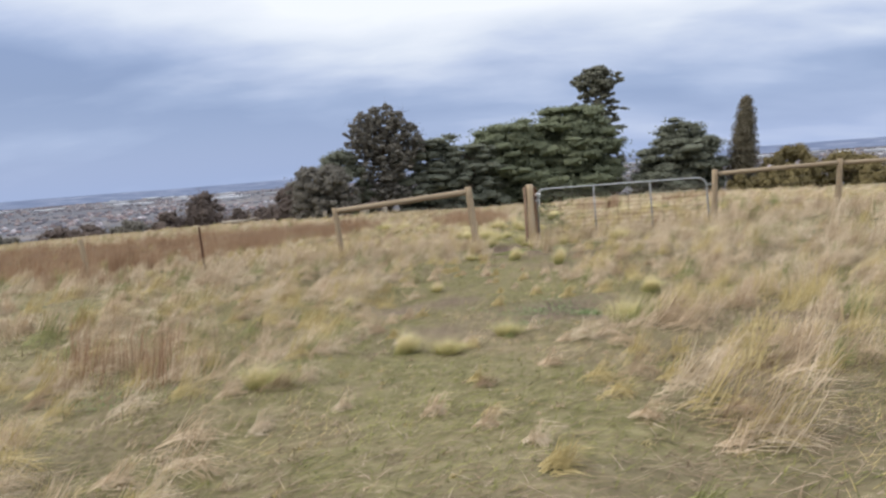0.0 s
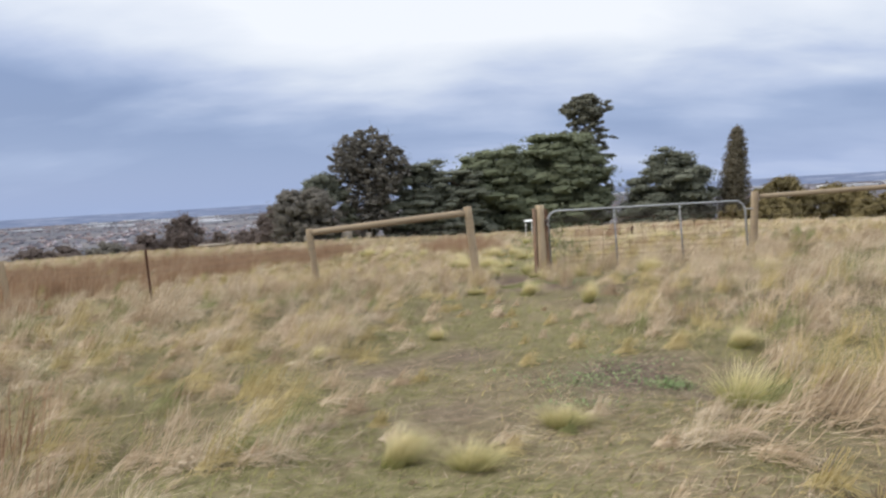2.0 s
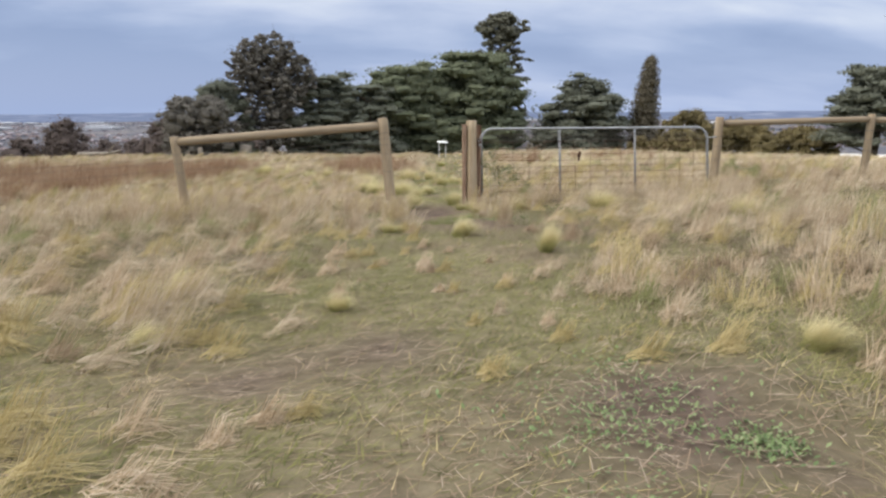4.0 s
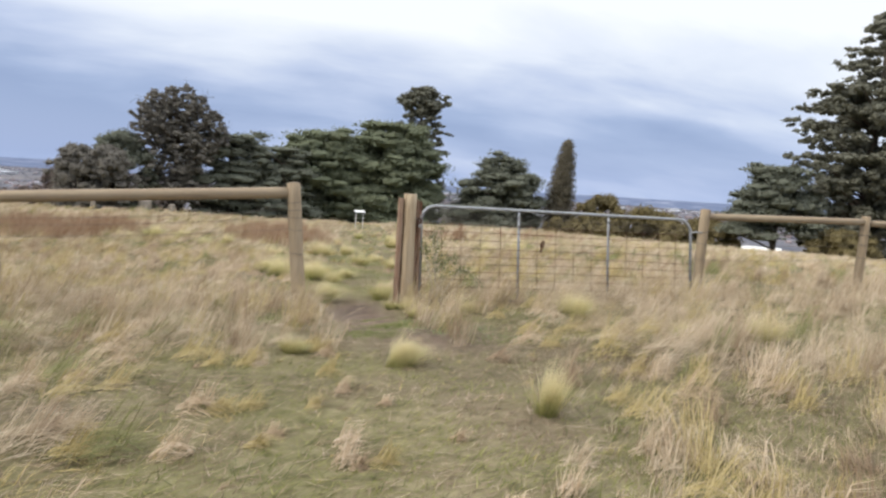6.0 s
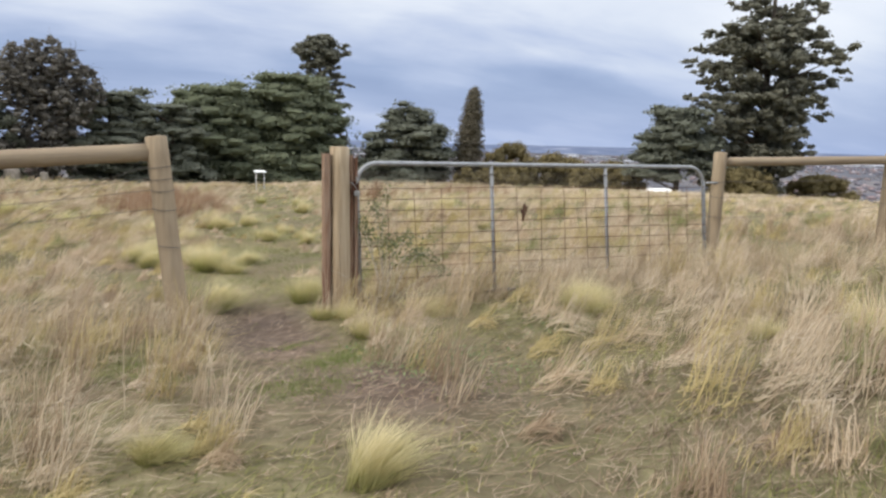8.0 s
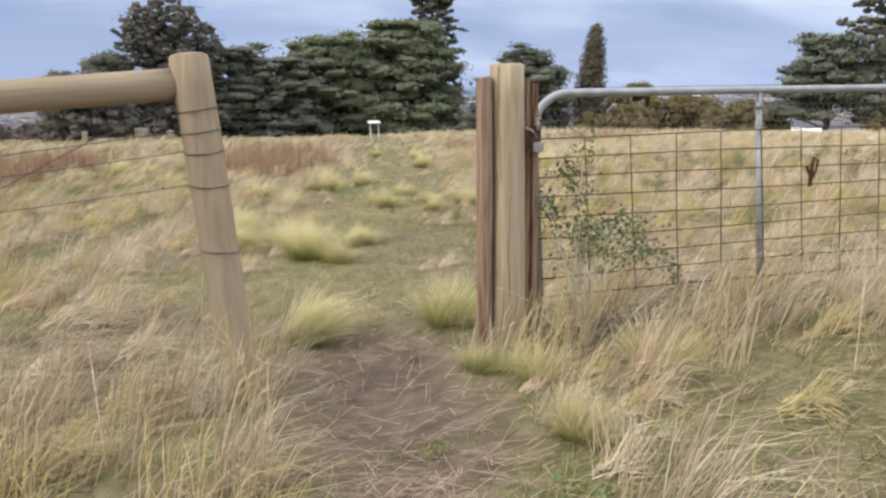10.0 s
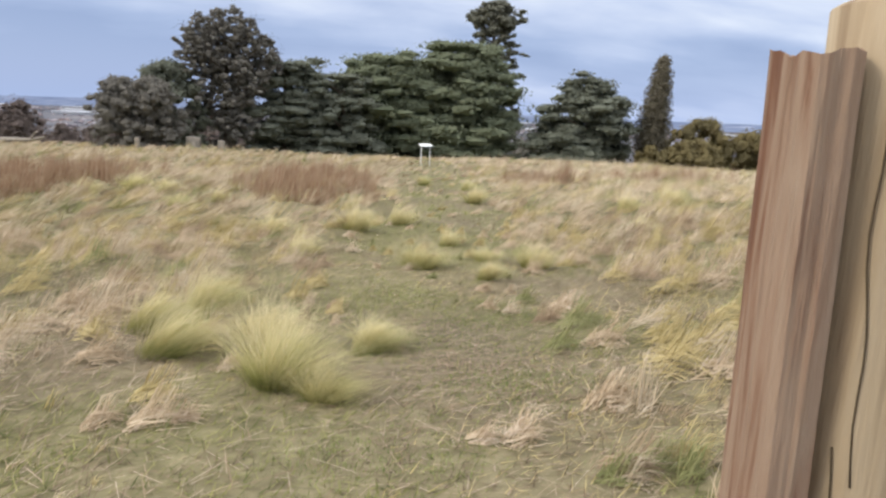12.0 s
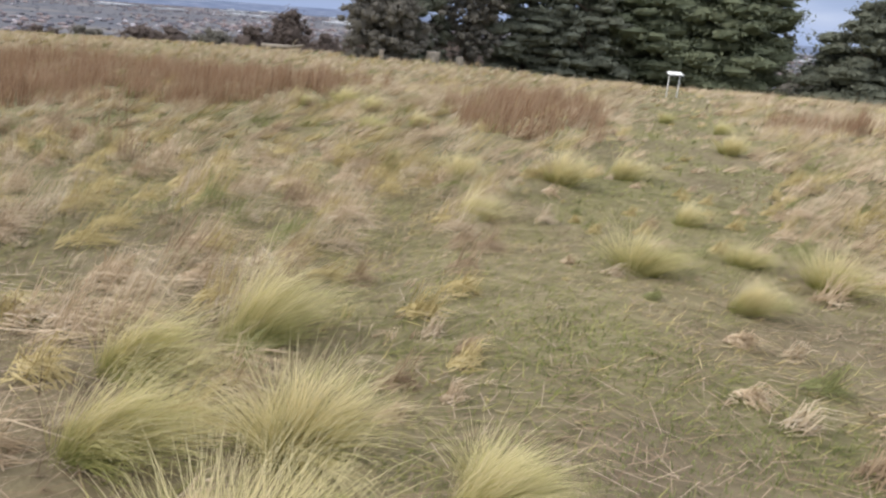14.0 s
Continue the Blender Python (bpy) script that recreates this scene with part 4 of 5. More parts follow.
def tuft_coats(rng, x, y, size, direction, mound, m=90):
    """Leaves lying close over the matted heart of each tuft, a sliver each, all combed to the lee side."""
    idx = np.repeat(np.arange(len(x)), m)
    n = len(idx)
    S, H = size[idx], mound[idx]
    q, u = np.sqrt(rng.random(n)), rng.random(n) * 6.283
    c, s = np.cos(direction)[idx], np.sin(direction)[idx]
    along, across = 0.46 * S * q * np.cos(u), 0.34 * S * q * np.sin(u)
    px, py = x[idx] + along * c - across * s, y[idx] + along * s + across * c
    z = height(px, py) + H * (1 - q * q) * (0.8 + 0.3 * rng.random(n))
    d = direction[idx] + 0.42 * rng.normal(size=n)
    L, w = S * (0.28 + 0.40 * rng.random(n)), (0.0024 + 0.0030 * rng.random(n)) * (1.6 if np.abs(x).max() > 8 else 1.0)
    drop = -H * (0.15 + 1.1 * np.clip(np.cos(u) * q, -0.6, 1)) + 0.05 * S * rng.normal(size=n)
    a = d + 1.57 + 0.5 * rng.normal(size=n)
    V = np.empty((n, 3, 3))
    for k, (e, f) in enumerate(((-0.5, 0), (0.5, 0), (0, 1))):
        V[:, k, 0], V[:, k, 1], V[:, k, 2] = px + np.cos(a) * w * e + np.cos(d) * L * f, py + np.sin(a) * w * e + np.sin(d) * L * f, z + drop * f + w * e * 0.6
    return V.reshape(-1, 3), np.arange(3 * n).reshape(-1, 3)


def thatch(rng, x, y, h, w, lean_dir, lean):
    """Short laid leaves, a sliver each."""
    n = len(x)
    z = height(x, y)
    a = lean_dir + 1.57 + 0.6 * rng.normal(size=n)
    V = np.empty((n, 3, 3))
    for k, (s, q) in enumerate(((-0.5, 0), (0.5, 0), (0, 1))):
        V[:, k, 0] = x + np.cos(a) * w * s + np.cos(lean_dir) * lean * h * q
        V[:, k, 1] = y + np.sin(a) * w * s + np.sin(lean_dir) * lean * h * q
        V[:, k, 2] = z + 0.004 + q * h * np.clip(1.15 - lean, 0.15, 1) * 0.8
    return V.reshape(-1, 3), np.arange(3 * n).reshape(-1, 3)


def spikes(rng, x, y, h, w, lean_dir, lean, curl):
    """Far blades, a sliver each."""
    n = len(x)
    z = height(x, y) - 0.01
    a = rng.random(n) * 6.283
    V = np.empty((n, 3, 3))
    for k, (s, q) in enumerate(((-0.5, 0), (0.5, 0), (0, 1))):
        V[:, k, 0] = x + np.cos(a) * w * s + np.cos(lean_dir) * lean * h * q
        V[:, k, 1] = y + np.sin(a) * w * s + np.sin(lean_dir) * lean * h * q
        V[:, k, 2] = z + q * h * np.clip(1.0 - lean * curl * 0.7, 0.15, 1)
    return V.reshape(-1, 3), np.arange(3 * n).reshape(-1, 3)


def scatter(rng, x0, x1, y0, y1, per_m2):
    """Random places in a field whose edges thin out over a metre or two."""
    f = 0.10 * min(x1 - x0, y1 - y0)
    x0, x1, y0, y1 = x0 - f, x1 + f, y0 - f, y1 + f
    n = int((x1 - x0) * (y1 - y0) * per_m2)
    x, y = x0 + (x1 - x0) * rng.random(n), y0 + (y1 - y0) * rng.random(n)
    edge = np.minimum(np.minimum(x - x0, x1 - x), np.minimum(y - y0, y1 - y)) / (2 * f)
    keep = rng.random(n) < smooth(0, 1, edge)
    return x[keep], y[keep]


WIND = 0.25   # direction in which the wind lays the grass, radians from +x


def lay(x, y):
    """Direction of the lie of the grass: with the wind, wandering in drifts."""
    return WIND + 1.1 * (vnoise(x, y, 2.4, 9) - 0.5) + 0.6 * (vnoise(x, y, 0.7, 10) - 0.5)


def fence_band(x, y):
    return np.exp(-((y - 15.35) / 0.55) ** 2) * smooth(0.40, 0.75, np.abs(x - 1.38))


def long_zone(x, y):
    """Where the uncut pale grass stands long."""
    right = smooth(3.0, 4.6, x + 0.12 * (y - 12)) * smooth(1, 4, y) * (1 - smooth(16, 18, y))
    left = 0.5 * smooth(-2.6, -4.5, x) * smooth(0, 3, y) * (1 - smooth(16, 18, y))
    verge = smooth(0.85, 0.25, x) * smooth(12.4, 13.6, y) * (1 - smooth(15.6, 16.4, y))
    beyond = 0.18 * smooth(16.5, 19, y) * smooth(0.9, 2.4, trail(x, y)) * (0.3 + 0.7 * smooth(0.3, 0.6, vnoise(x, y, 1.7, 29))) + 0.55 * smooth(26, 36, y)
    return np.clip(np.maximum(np.maximum(np.maximum(np.maximum(right, left), verge), fence_band(x, y)), beyond), 0, 1)


def russet(x, y):
    """Drifts of russet grass beyond the fence."""
    n = vnoise(x, y, 2.6, 8)
    edge = np.interp(x, (-30, -16, -11.5, -8.6, -7.3, -6.4, -5.2, -3.2), (27, 22.5, 18.5, 17.6, 19.5, 25.0, 28.0, 31))
    left = smooth(0, 1.2, y - edge) * (1 - smooth(37, 41, y)) * smooth(-2.9, -3.7, x) * (0.45 + 0.55 * smooth(0.25, 0.5, n))
    u = (y - 28.0) / 9.5
    mid = smooth(-0.05, 0.05, u) * (1 - smooth(0.9, 1.05, u)) * np.exp(-((x - 1.15 - 0.6 * u) / 1.35) ** 4) * (0.5 + 0.5 * smooth(0.25, 0.5, n))
    spots = 0.0
    for cx, cy, rx, ry in ((8.0, 33.2, 1.3, 1.0), (-4.6, 38.0, 0.9, 1.2), (-3.3, 24.8, 0.5, 0.4), (12.5, 35.0, 1.6, 1.0), (-9.3, 16.6, 1.6, 0.8), (-7.2, 14.6, 0.7, 0.45), (-2.9, 6.2, 0.7, 0.45)):
        spots = np.maximum(spots, np.exp(-((x - cx) / rx) ** 4 - ((y - cy) / ry) ** 4))
    return np.clip(np.maximum(np.maximum(left, mid), spots), 0, 1)


def build_grass():
    rng = np.random.default_rng(11)
    groups = {"straw": [], "green": [], "long": [], "russet": [], "yellow": [], "dead": [], "turf": [], "mat": [], "greenmat": []}

    # a low matted sward, laid over by wind and feet
    for x0, x1, y0, y1, dens, w in ((-3.6, 5.2, 1.2, 24.0, 1150, 0.0044), (-9.5, -3.6, 3.0, 24.0, 260, 0.010), (5.2, 12.0, 3.0, 24.0, 260, 0.010),
                                    (-10.0, 14.0, 24.0, 36.0, 130, 0.017), (-28.0, -9.5, 10.0, 36.0, 60, 0.024), (12.0, 32.0, 8.0, 36.0, 50, 0.026),
                                    (-45.0, 45.0, 36.0, 60.0, 22, 0.045)):
        x, y = scatter(rng, x0, x1, y0, y1, dens)
        keep = rng.random(len(x)) > 0.97 * smooth(0.15, 0.7, bare(x, y))
        x, y = x[keep], y[keep]
        n = len(x)
        t = trail(x, y)
        L = (0.07 + 0.08 * smooth(0.6, 2.4, t) + 0.05 * vnoise(x, y, 0.9, 3)) * (0.5 + 1.0 * rng.random(n)) * (1 + 10 * w)
        gr = vnoise(x, y, 1.3, 6) * 0.6 + vnoise(x, y, 0.35, 7) * 0.4
        green = rng.random(n) < smooth(0.31, 0.53, gr) * (0.92 - 0.42 * smooth(0.7, 2.6, t))
        yel = ~green & (rng.random(n) < 0.35 * smooth(0.4, 0.7, vnoise(x, y, 1.9, 12)))
        ld = lay(x, y) + rng.normal(size=n) * 0.9
        le = np.clip(0.92 + 0.22 * rng.normal(size=n), 0.1, 1.2)
        wd = w * (0.6 + 0.7 * rng.random(n))
        for key, mask in (("greenmat", green), ("yellow", yel), ("mat", ~green & ~yel)):
            groups[key].append(thatch(rng, x[mask], y[mask], L[mask], wd[mask] * 1.2, ld[mask], le[mask]))

    # clumps: many blades from one foot, combed to one side; small tufts and broad swathes
    def clumps(x0, x1, y0, y1, dens, m, w, grow, swathe):
        cx, cy = scatter(rng, x0, x1, y0, y1, dens)
        t, lz, rs = trail(cx, cy), long_zone(cx, cy), russet(cx, cy)
        isr = rng.random(len(cx)) < rs * (0.55 if swathe else 0.4)
        drift = smooth(0.34, 0.60, 0.6 * vnoise(cx, cy, 1.1, 13) + 0.4 * vnoise(cx, cy, 0.45, 19))
        open_ground = 1 - smooth(0.16, 0.46, bare(cx, cy))
        p = ((0.38 + 0.62 * smooth(0.5, 1.5, t)) * (0.58 + 0.42 * drift) if swathe else 0.25 + 0.5 * smooth(0.3, 1.5, t) + 0.5 * lz) * open_ground
        keep = rng.random(len(cx)) < np.where(isr, 1.0, p)
        cx, cy, lz, isr = cx[keep], cy[keep], lz[keep], isr[keep]
        nc = len(cx)
        u = rng.random(nc)
        size = ((0.24 + 0.22 * u ** 1.5 + 0.14 * lz * rng.random(nc)) if swathe else (0.09 + 0.09 * u + 0.12 * lz * rng.random(nc))) * grow * (0.42 + 0.58 * smooth(0.4, 1.8, trail(cx, cy)))
        size = np.where(isr, (0.38 + 0.28 * rng.random(nc)) * (0.45 + 0.6 * vnoise(cx, cy, 1.9, 18) + 0.5 * vnoise(cx, cy, 0.7, 28)), size)
        leanc = np.where(isr, 0.26, np.where(rng.random(nc) < lz * 0.40, 0.84, 0.93)) + 0.08 * rng.normal(size=nc)
        dirc = lay(cx, cy) + 0.35 * rng.normal(size=nc)
        k = rng.random(nc)
        kind = np.where(isr, 3, np.where(k < 0.22 + 0.4 * lz, 2, np.where(k < 0.30 + 0.4 * lz, 5, np.where(k < 0.58 + 0.2 * lz, 4, np.where(k < 0.68 + 0.2 * lz, 1, 0)))))
        idx = np.repeat(np.arange(nc), m)
        n = len(idx)
        q = np.sqrt(rng.random(n))
        rad = np.where(isr, 0.17, (0.27 if swathe else 0.30) * size)[idx] * q
        a = rng.random(n) * 6.283
        bx, by = cx[idx] + rad * np.cos(a), cy[idx] + rad * np.sin(a)
        mound = np.where(isr, 0.0, 0.30 * size * (0.6 + 0.6 * rng.random(nc))) if swathe and y0 < 24 and abs(x0) < 12 else np.zeros(nc)
        foot = height(bx, by) - 0.01 + mound[idx] * 0.85 * (1 - q * q)
        L = size[idx] * (0.5 + 0.75 * rng.random(n))
        ld = dirc[idx] + rng.normal(size=n) * 0.34
        le = np.clip(leanc[idx] + 0.14 * rng.normal(size=n), 0.03, 1.15)
        wd = w * (0.6 + 0.7 * rng.random(n)) * np.where(isr[idx], 1.25, 1.0)
        for key, kk in (("straw", 0), ("green", 1), ("long", 2), ("russet", 3), ("yellow", 4), ("dead", 5)):
            mask = kind[idx] == kk
            if y0 > 24 or abs(x0) > 12:
                groups[key].append(spikes(rng, bx[mask], by[mask], L[mask], wd[mask], ld[mask], le[mask], 0.75))
                continue
            groups[key].append(blades(rng, bx[mask], by[mask], L[mask], wd[mask], ld[mask], le[mask], 0.75 if kk == 3 else 0.82, foot[mask]))
            own = (kind == kk) & (mound > 0)
            if own.any():
                groups[key].append(tuft_coats(rng, cx[own], cy[own], size[own], dirc[own], mound[own]))

    clumps(-4.0, 6.0, 1.2, 16.5, 10.5, 48, 0.0043, 1.10, True)
    clumps(-5.0, 8.0, 16.5, 25.0, 10.5, 40, 0.0054, 1.0, True)
    clumps(-4.0, 6.0, 1.2, 25.0, 22.0, 16, 0.0040, 1.0, False)
    clumps(-11.0, -4.0, 3.0, 25.0, 3.4, 60, 0.0075, 1.15, True)
    clumps(6.0, 14.0, 3.0, 25.0, 3.4, 60, 0.0075, 1.15, True)
    clumps(-11.0, 16.0, 25.0, 41.0, 6.5, 42, 0.013, 1.25, True)
    clumps(-34.0, -11.0, 9.0, 42.0, 2.6, 32, 0.020, 1.2, True)
    clumps(14.0, 36.0, 8.0, 42.0, 1.8, 40, 0.020, 1.15, True)
    clumps(-50.0, 50.0, 41.0, 64.0, 2.4, 26, 0.030, 1.35, True)
    clumps(-85.0, 75.0, 64.0, 100.0, 0.5, 26, 0.06, 1.4, True)
    clumps(-95.0, -34.0, 15.0, 64.0, 0.7, 26, 0.05, 1.3, True)

    # long rank growth along the fence and the foot of the gate
    cx, cy = scatter(rng, -9.5, 13.5, 13.0, 16.1, 30)
    keep = rng.random(len(cx)) < np.where(cx > 2.1, np.exp(-((cy - 15.42) / 0.36) ** 2), 0.80 * smooth(12.7, 14.0, cy + 0.4 * cx) * (1 - smooth(15.3, 15.7, cy)) + 0.3 * np.exp(-((cy - 15.3) / 0.3) ** 2)) * smooth(0.38, 0.66, np.abs(cx - 1.38)) * (0.45 + 0.55 * smooth(0.3, 0.6, vnoise(cx, cy, 0.8, 15)))
    cx, cy = cx[keep], cy[keep]
    nc, m = len(cx), 44
    idx = np.repeat(np.arange(nc), m)
    n = len(idx)
    rad, a = 0.10 * np.sqrt(rng.random(n)), rng.random(n) * 6.283
    size, kind, dirc = np.where(cx > 2.1, 0.37 + 0.10 * (cx < 3.8), 0.33) + 0.18 * rng.random(nc), rng.random(nc), lay(cx, cy) + 0.7 * rng.normal(size=nc)
    bx, by = cx[idx] + rad * np.cos(a), cy[idx] + rad * np.sin(a)
    L = size[idx] * (0.5 + 0.7 * rng.random(n))
    ld, le = dirc[idx] + rng.normal(size=n) * 0.5, np.clip(0.68 + 0.26 * rng.normal(size=n), 0.03, 1.1)
    wd = 0.0042 * (0.6 + 0.7 * rng.random(n))
    for key, lo, hi in (("long", 0, 0.46), ("straw", 0.46, 0.62), ("dead", 0.62, 0.80), ("yellow", 0.80, 1.01)):
        mask = (kind[idx] >= lo) & (kind[idx] < hi)
        groups[key].append(blades(rng, bx[mask], by[mask], L[mask], wd[mask], ld[mask], le[mask], 0.6))

    # russet drifts, closely set
    cx, cy = scatter(rng, -26.0, 15.0, 14.0, 42.0, 9.0)
    keep = rng.random(len(cx)) < russet(cx, cy) * (0.03 + 0.97 * smooth(0.44, 0.58, 0.5 * vnoise(cx, cy, 2.2, 17) + 0.5 * vnoise(cx, cy, 0.9, 27)))
    cx, cy = cx[keep], cy[keep]
    nc, m = len(cx), 24
    idx = np.repeat(np.arange(nc), m)
    n = len(idx)
    rad, a = 0.22 * np.sqrt(rng.random(n)), rng.random(n) * 6.283
    size, dirc = (0.36 + 0.34 * rng.random(nc)) * (0.45 + 0.6 * vnoise(cx, cy, 1.9, 18) + 0.5 * vnoise(cx, cy, 0.7, 28)), lay(cx, cy)
    bx, by = cx[idx] + rad * np.cos(a), cy[idx] + rad * np.sin(a)
    groups["russet"].append(spikes(rng, bx, by, size[idx] * (0.5 + 0.7 * rng.random(n)), 0.010 * (0.6 + 0.8 * rng.random(n)), dirc[idx] + rng.normal(size=n) * 0.9, np.clip(0.26 + 0.18 * rng.normal(size=n), 0.02, 1.0), 0.6))

    # bright green turf where the soil is kept open
    for cx, cy, rx, ry, n in ((1.62, 14.15, 0.24, 0.16, 2200), (1.28, 13.7, 0.24, 0.16, 2000), (0.55, 14.3, 0.35, 0.25, 1800), (2.1, 20.0, 0.5, 0.35, 1700), (2.0, 18.9, 0.45, 0.3, 1500), (2.5, 18.0, 0.3, 0.2, 1200), (1.7, 17.4, 0.35, 0.25, 1200), (2.6, 19.3, 0.4, 0.25, 1200), (1.5, 14.75, 0.16, 0.08, 400), (2.5, 13.4, 0.4, 0.2, 900), (2.4, 18.2, 0.35, 0.2, 900)):
        x, y = cx + rx * rng.normal(size=n) * 0.7, cy + ry * rng.normal(size=n) * 0.7
        groups["turf"].append(blades(rng, x, y, 0.02 + 0.035 * rng.random(n), np.full(n, 0.0030), rng.random(n) * 6.283, np.clip(0.5 + 0.3 * rng.normal(size=n), 0, 1.1), 0.7))

    # tall thin seed stalks standing out of the long grass
    x, y = scatter(rng, -5.0, 9.0, 8.0, 17.0, 26)
    keep = rng.random(len(x)) < long_zone(x, y) * (0.35 + 0.65 * fence_band(x, y))
    x, y = x[keep], y[keep]
    n = len(x)
    groups["long"].append(blades(rng, x, y, 0.32 + 0.30 * rng.random(n), np.full(n, 0.0042), lay(x, y) + rng.normal(size=n) * 1.0, np.clip(0.62 + 0.25 * rng.normal(size=n), 0.05, 1.0), 0.5))

    for key, mat, label in (("straw", STRAW, "dry straw-coloured paddock grass"), ("green", GREEN, "short green grass among the straw"), ("long", LONG, "long pale seeding grass by the fence"), ("russet", RUSSET, "tall russet seeding grass in drifts"), ("yellow", YELLOW, "yellow-green grass in small clumps"), ("dead", DEAD, "brown dead grass in matted clumps"), ("turf", TURF, "bright green short turf on open soil"), ("mat", MAT, "flattened matted straw over the soil"), ("greenmat", GREENMAT, "flattened olive-green grass over the soil")):
        off, VV, FF = 0, [], []
        for V, F in groups[key]:
            VV.append(V)
            FF.append(F + off)
            off += len(V)
        name = {"mat": "straw_thatch", "greenmat": "green_thatch"}.get(key, key + "_grass")
        tagged(new(name, mesh_from(name, np.concatenate(VV), np.concatenate(FF), mat)), label, "grass", kind="stuff")

    # flattened dead stalks on the ground
    x, y = scatter(rng, -2.5, 4.5, 1.5, 24.0, 560)
    keep = rng.random(len(x)) < 0.28 + 0.30 * smooth(0.1, 0.6, bare(x, y)) * (1 - 0.85 * np.exp(-((x - 1.38) / 0.3) ** 2 - ((y - 15.2) / 0.7) ** 2))
    x, y = x[keep], y[keep]
    n = len(x)
    for hx, hy, sx, sy, m in ((0.80, 13.85, 0.30, 0.14, 420), (1.30, 14.45, 0.24, 0.20, 340), (2.0, 13.3, 0.5, 0.3, 500), (2.3, 18.3, 0.4, 0.3, 420), (0.6, 6.4, 0.5, 0.4, 260)):   # raked heaps of dry stalks
        x, y = np.concatenate([x, hx + sx * rng.normal(size=m)]), np.concatenate([y, hy + sy * rng.normal(size=m)])
    n = len(x)
    a, L = lay(x, y) + rng.normal(size=n) * 0.9, 0.04 + 0.18 * rng.random(n) ** 1.6
    w = 0.0007 + 0.0009 * rng.random(n)
    ux, uy = np.cos(a), np.sin(a)
    lift = 0.006 + 0.03 * rng.random(n)
    V = np.empty((n, 4, 3))
    for k, (s, q) in enumerate(((-0.5, -1), (0.5, -1), (0.5, 1), (-0.5, 1))):
        px, py = x + ux * L * s - uy * w * q, y + uy * L * s + ux * w * q
        V[:, k, 0], V[:, k, 1], V[:, k, 2] = px, py, height(px, py) + lift
    F = np.arange(n)[:, None] * 4 + np.array([0, 1, 2, 3])
    tagged(new("stalk_litter", mesh_from("stalk_litter", V.reshape(-1, 3), F, LITTER)), "flattened dead grass stalks lying on the soil", "litter", kind="stuff")

    # low broad-leaved weeds in the bare places
    P = []
    for cx, cy, rx, ry, m in ((1.05, 7.45, 0.50, 0.42, 900), (1.45, 7.10, 0.16, 0.12, 420), (0.75, 6.75, 0.25, 0.15, 160), (1.25, 8.0, 0.3, 0.2, 110), (2.05, 13.75, 0.34, 0.22, 330), (2.35, 13.95, 0.3, 0.2, 160), (2.0, 14.2, 0.25, 0.15, 130), (2.7, 13.6, 0.35, 0.3, 120), (-2.6, 5.2, 0.4, 0.25, 200), (3.2, 14.1, 0.3, 0.2, 120)):
        P.append(np.stack([cx + rx * rng.normal(size=m) * 0.6, cy + ry * rng.normal(size=m) * 0.6], 1))
    P = np.concatenate(P)
    n = len(P)
    x, y = P[:, 0], P[:, 1]
    a, L = rng.random(n) * 6.283, 0.012 + 0.017 * rng.random(n)
    w, z = L * 0.32, height(x, y)
    ux, uy = np.cos(a), np.sin(a)
    up = L * (0.1 + 0.9 * rng.random(n))
    V = np.empty((n, 4, 3))
    for k, (s, q, hh) in enumerate(((0, 0, 0.15), (0.5, -1, 0.7), (1.0, 0, 1.0), (0.5, 1, 0.7))):
        V[:, k, 0], V[:, k, 1], V[:, k, 2] = x + ux * L * s - uy * w * q, y + uy * L * s + ux * w * q, z + 0.012 + up * hh
    tagged(new("weed_patches", mesh_from("weed_patches", V.reshape(-1, 3), np.arange(n)[:, None] * 4 + np.array([0, 1, 2, 3]), WEED)), "low green broad-leaved weeds on bare soil", "weeds", kind="stuff")


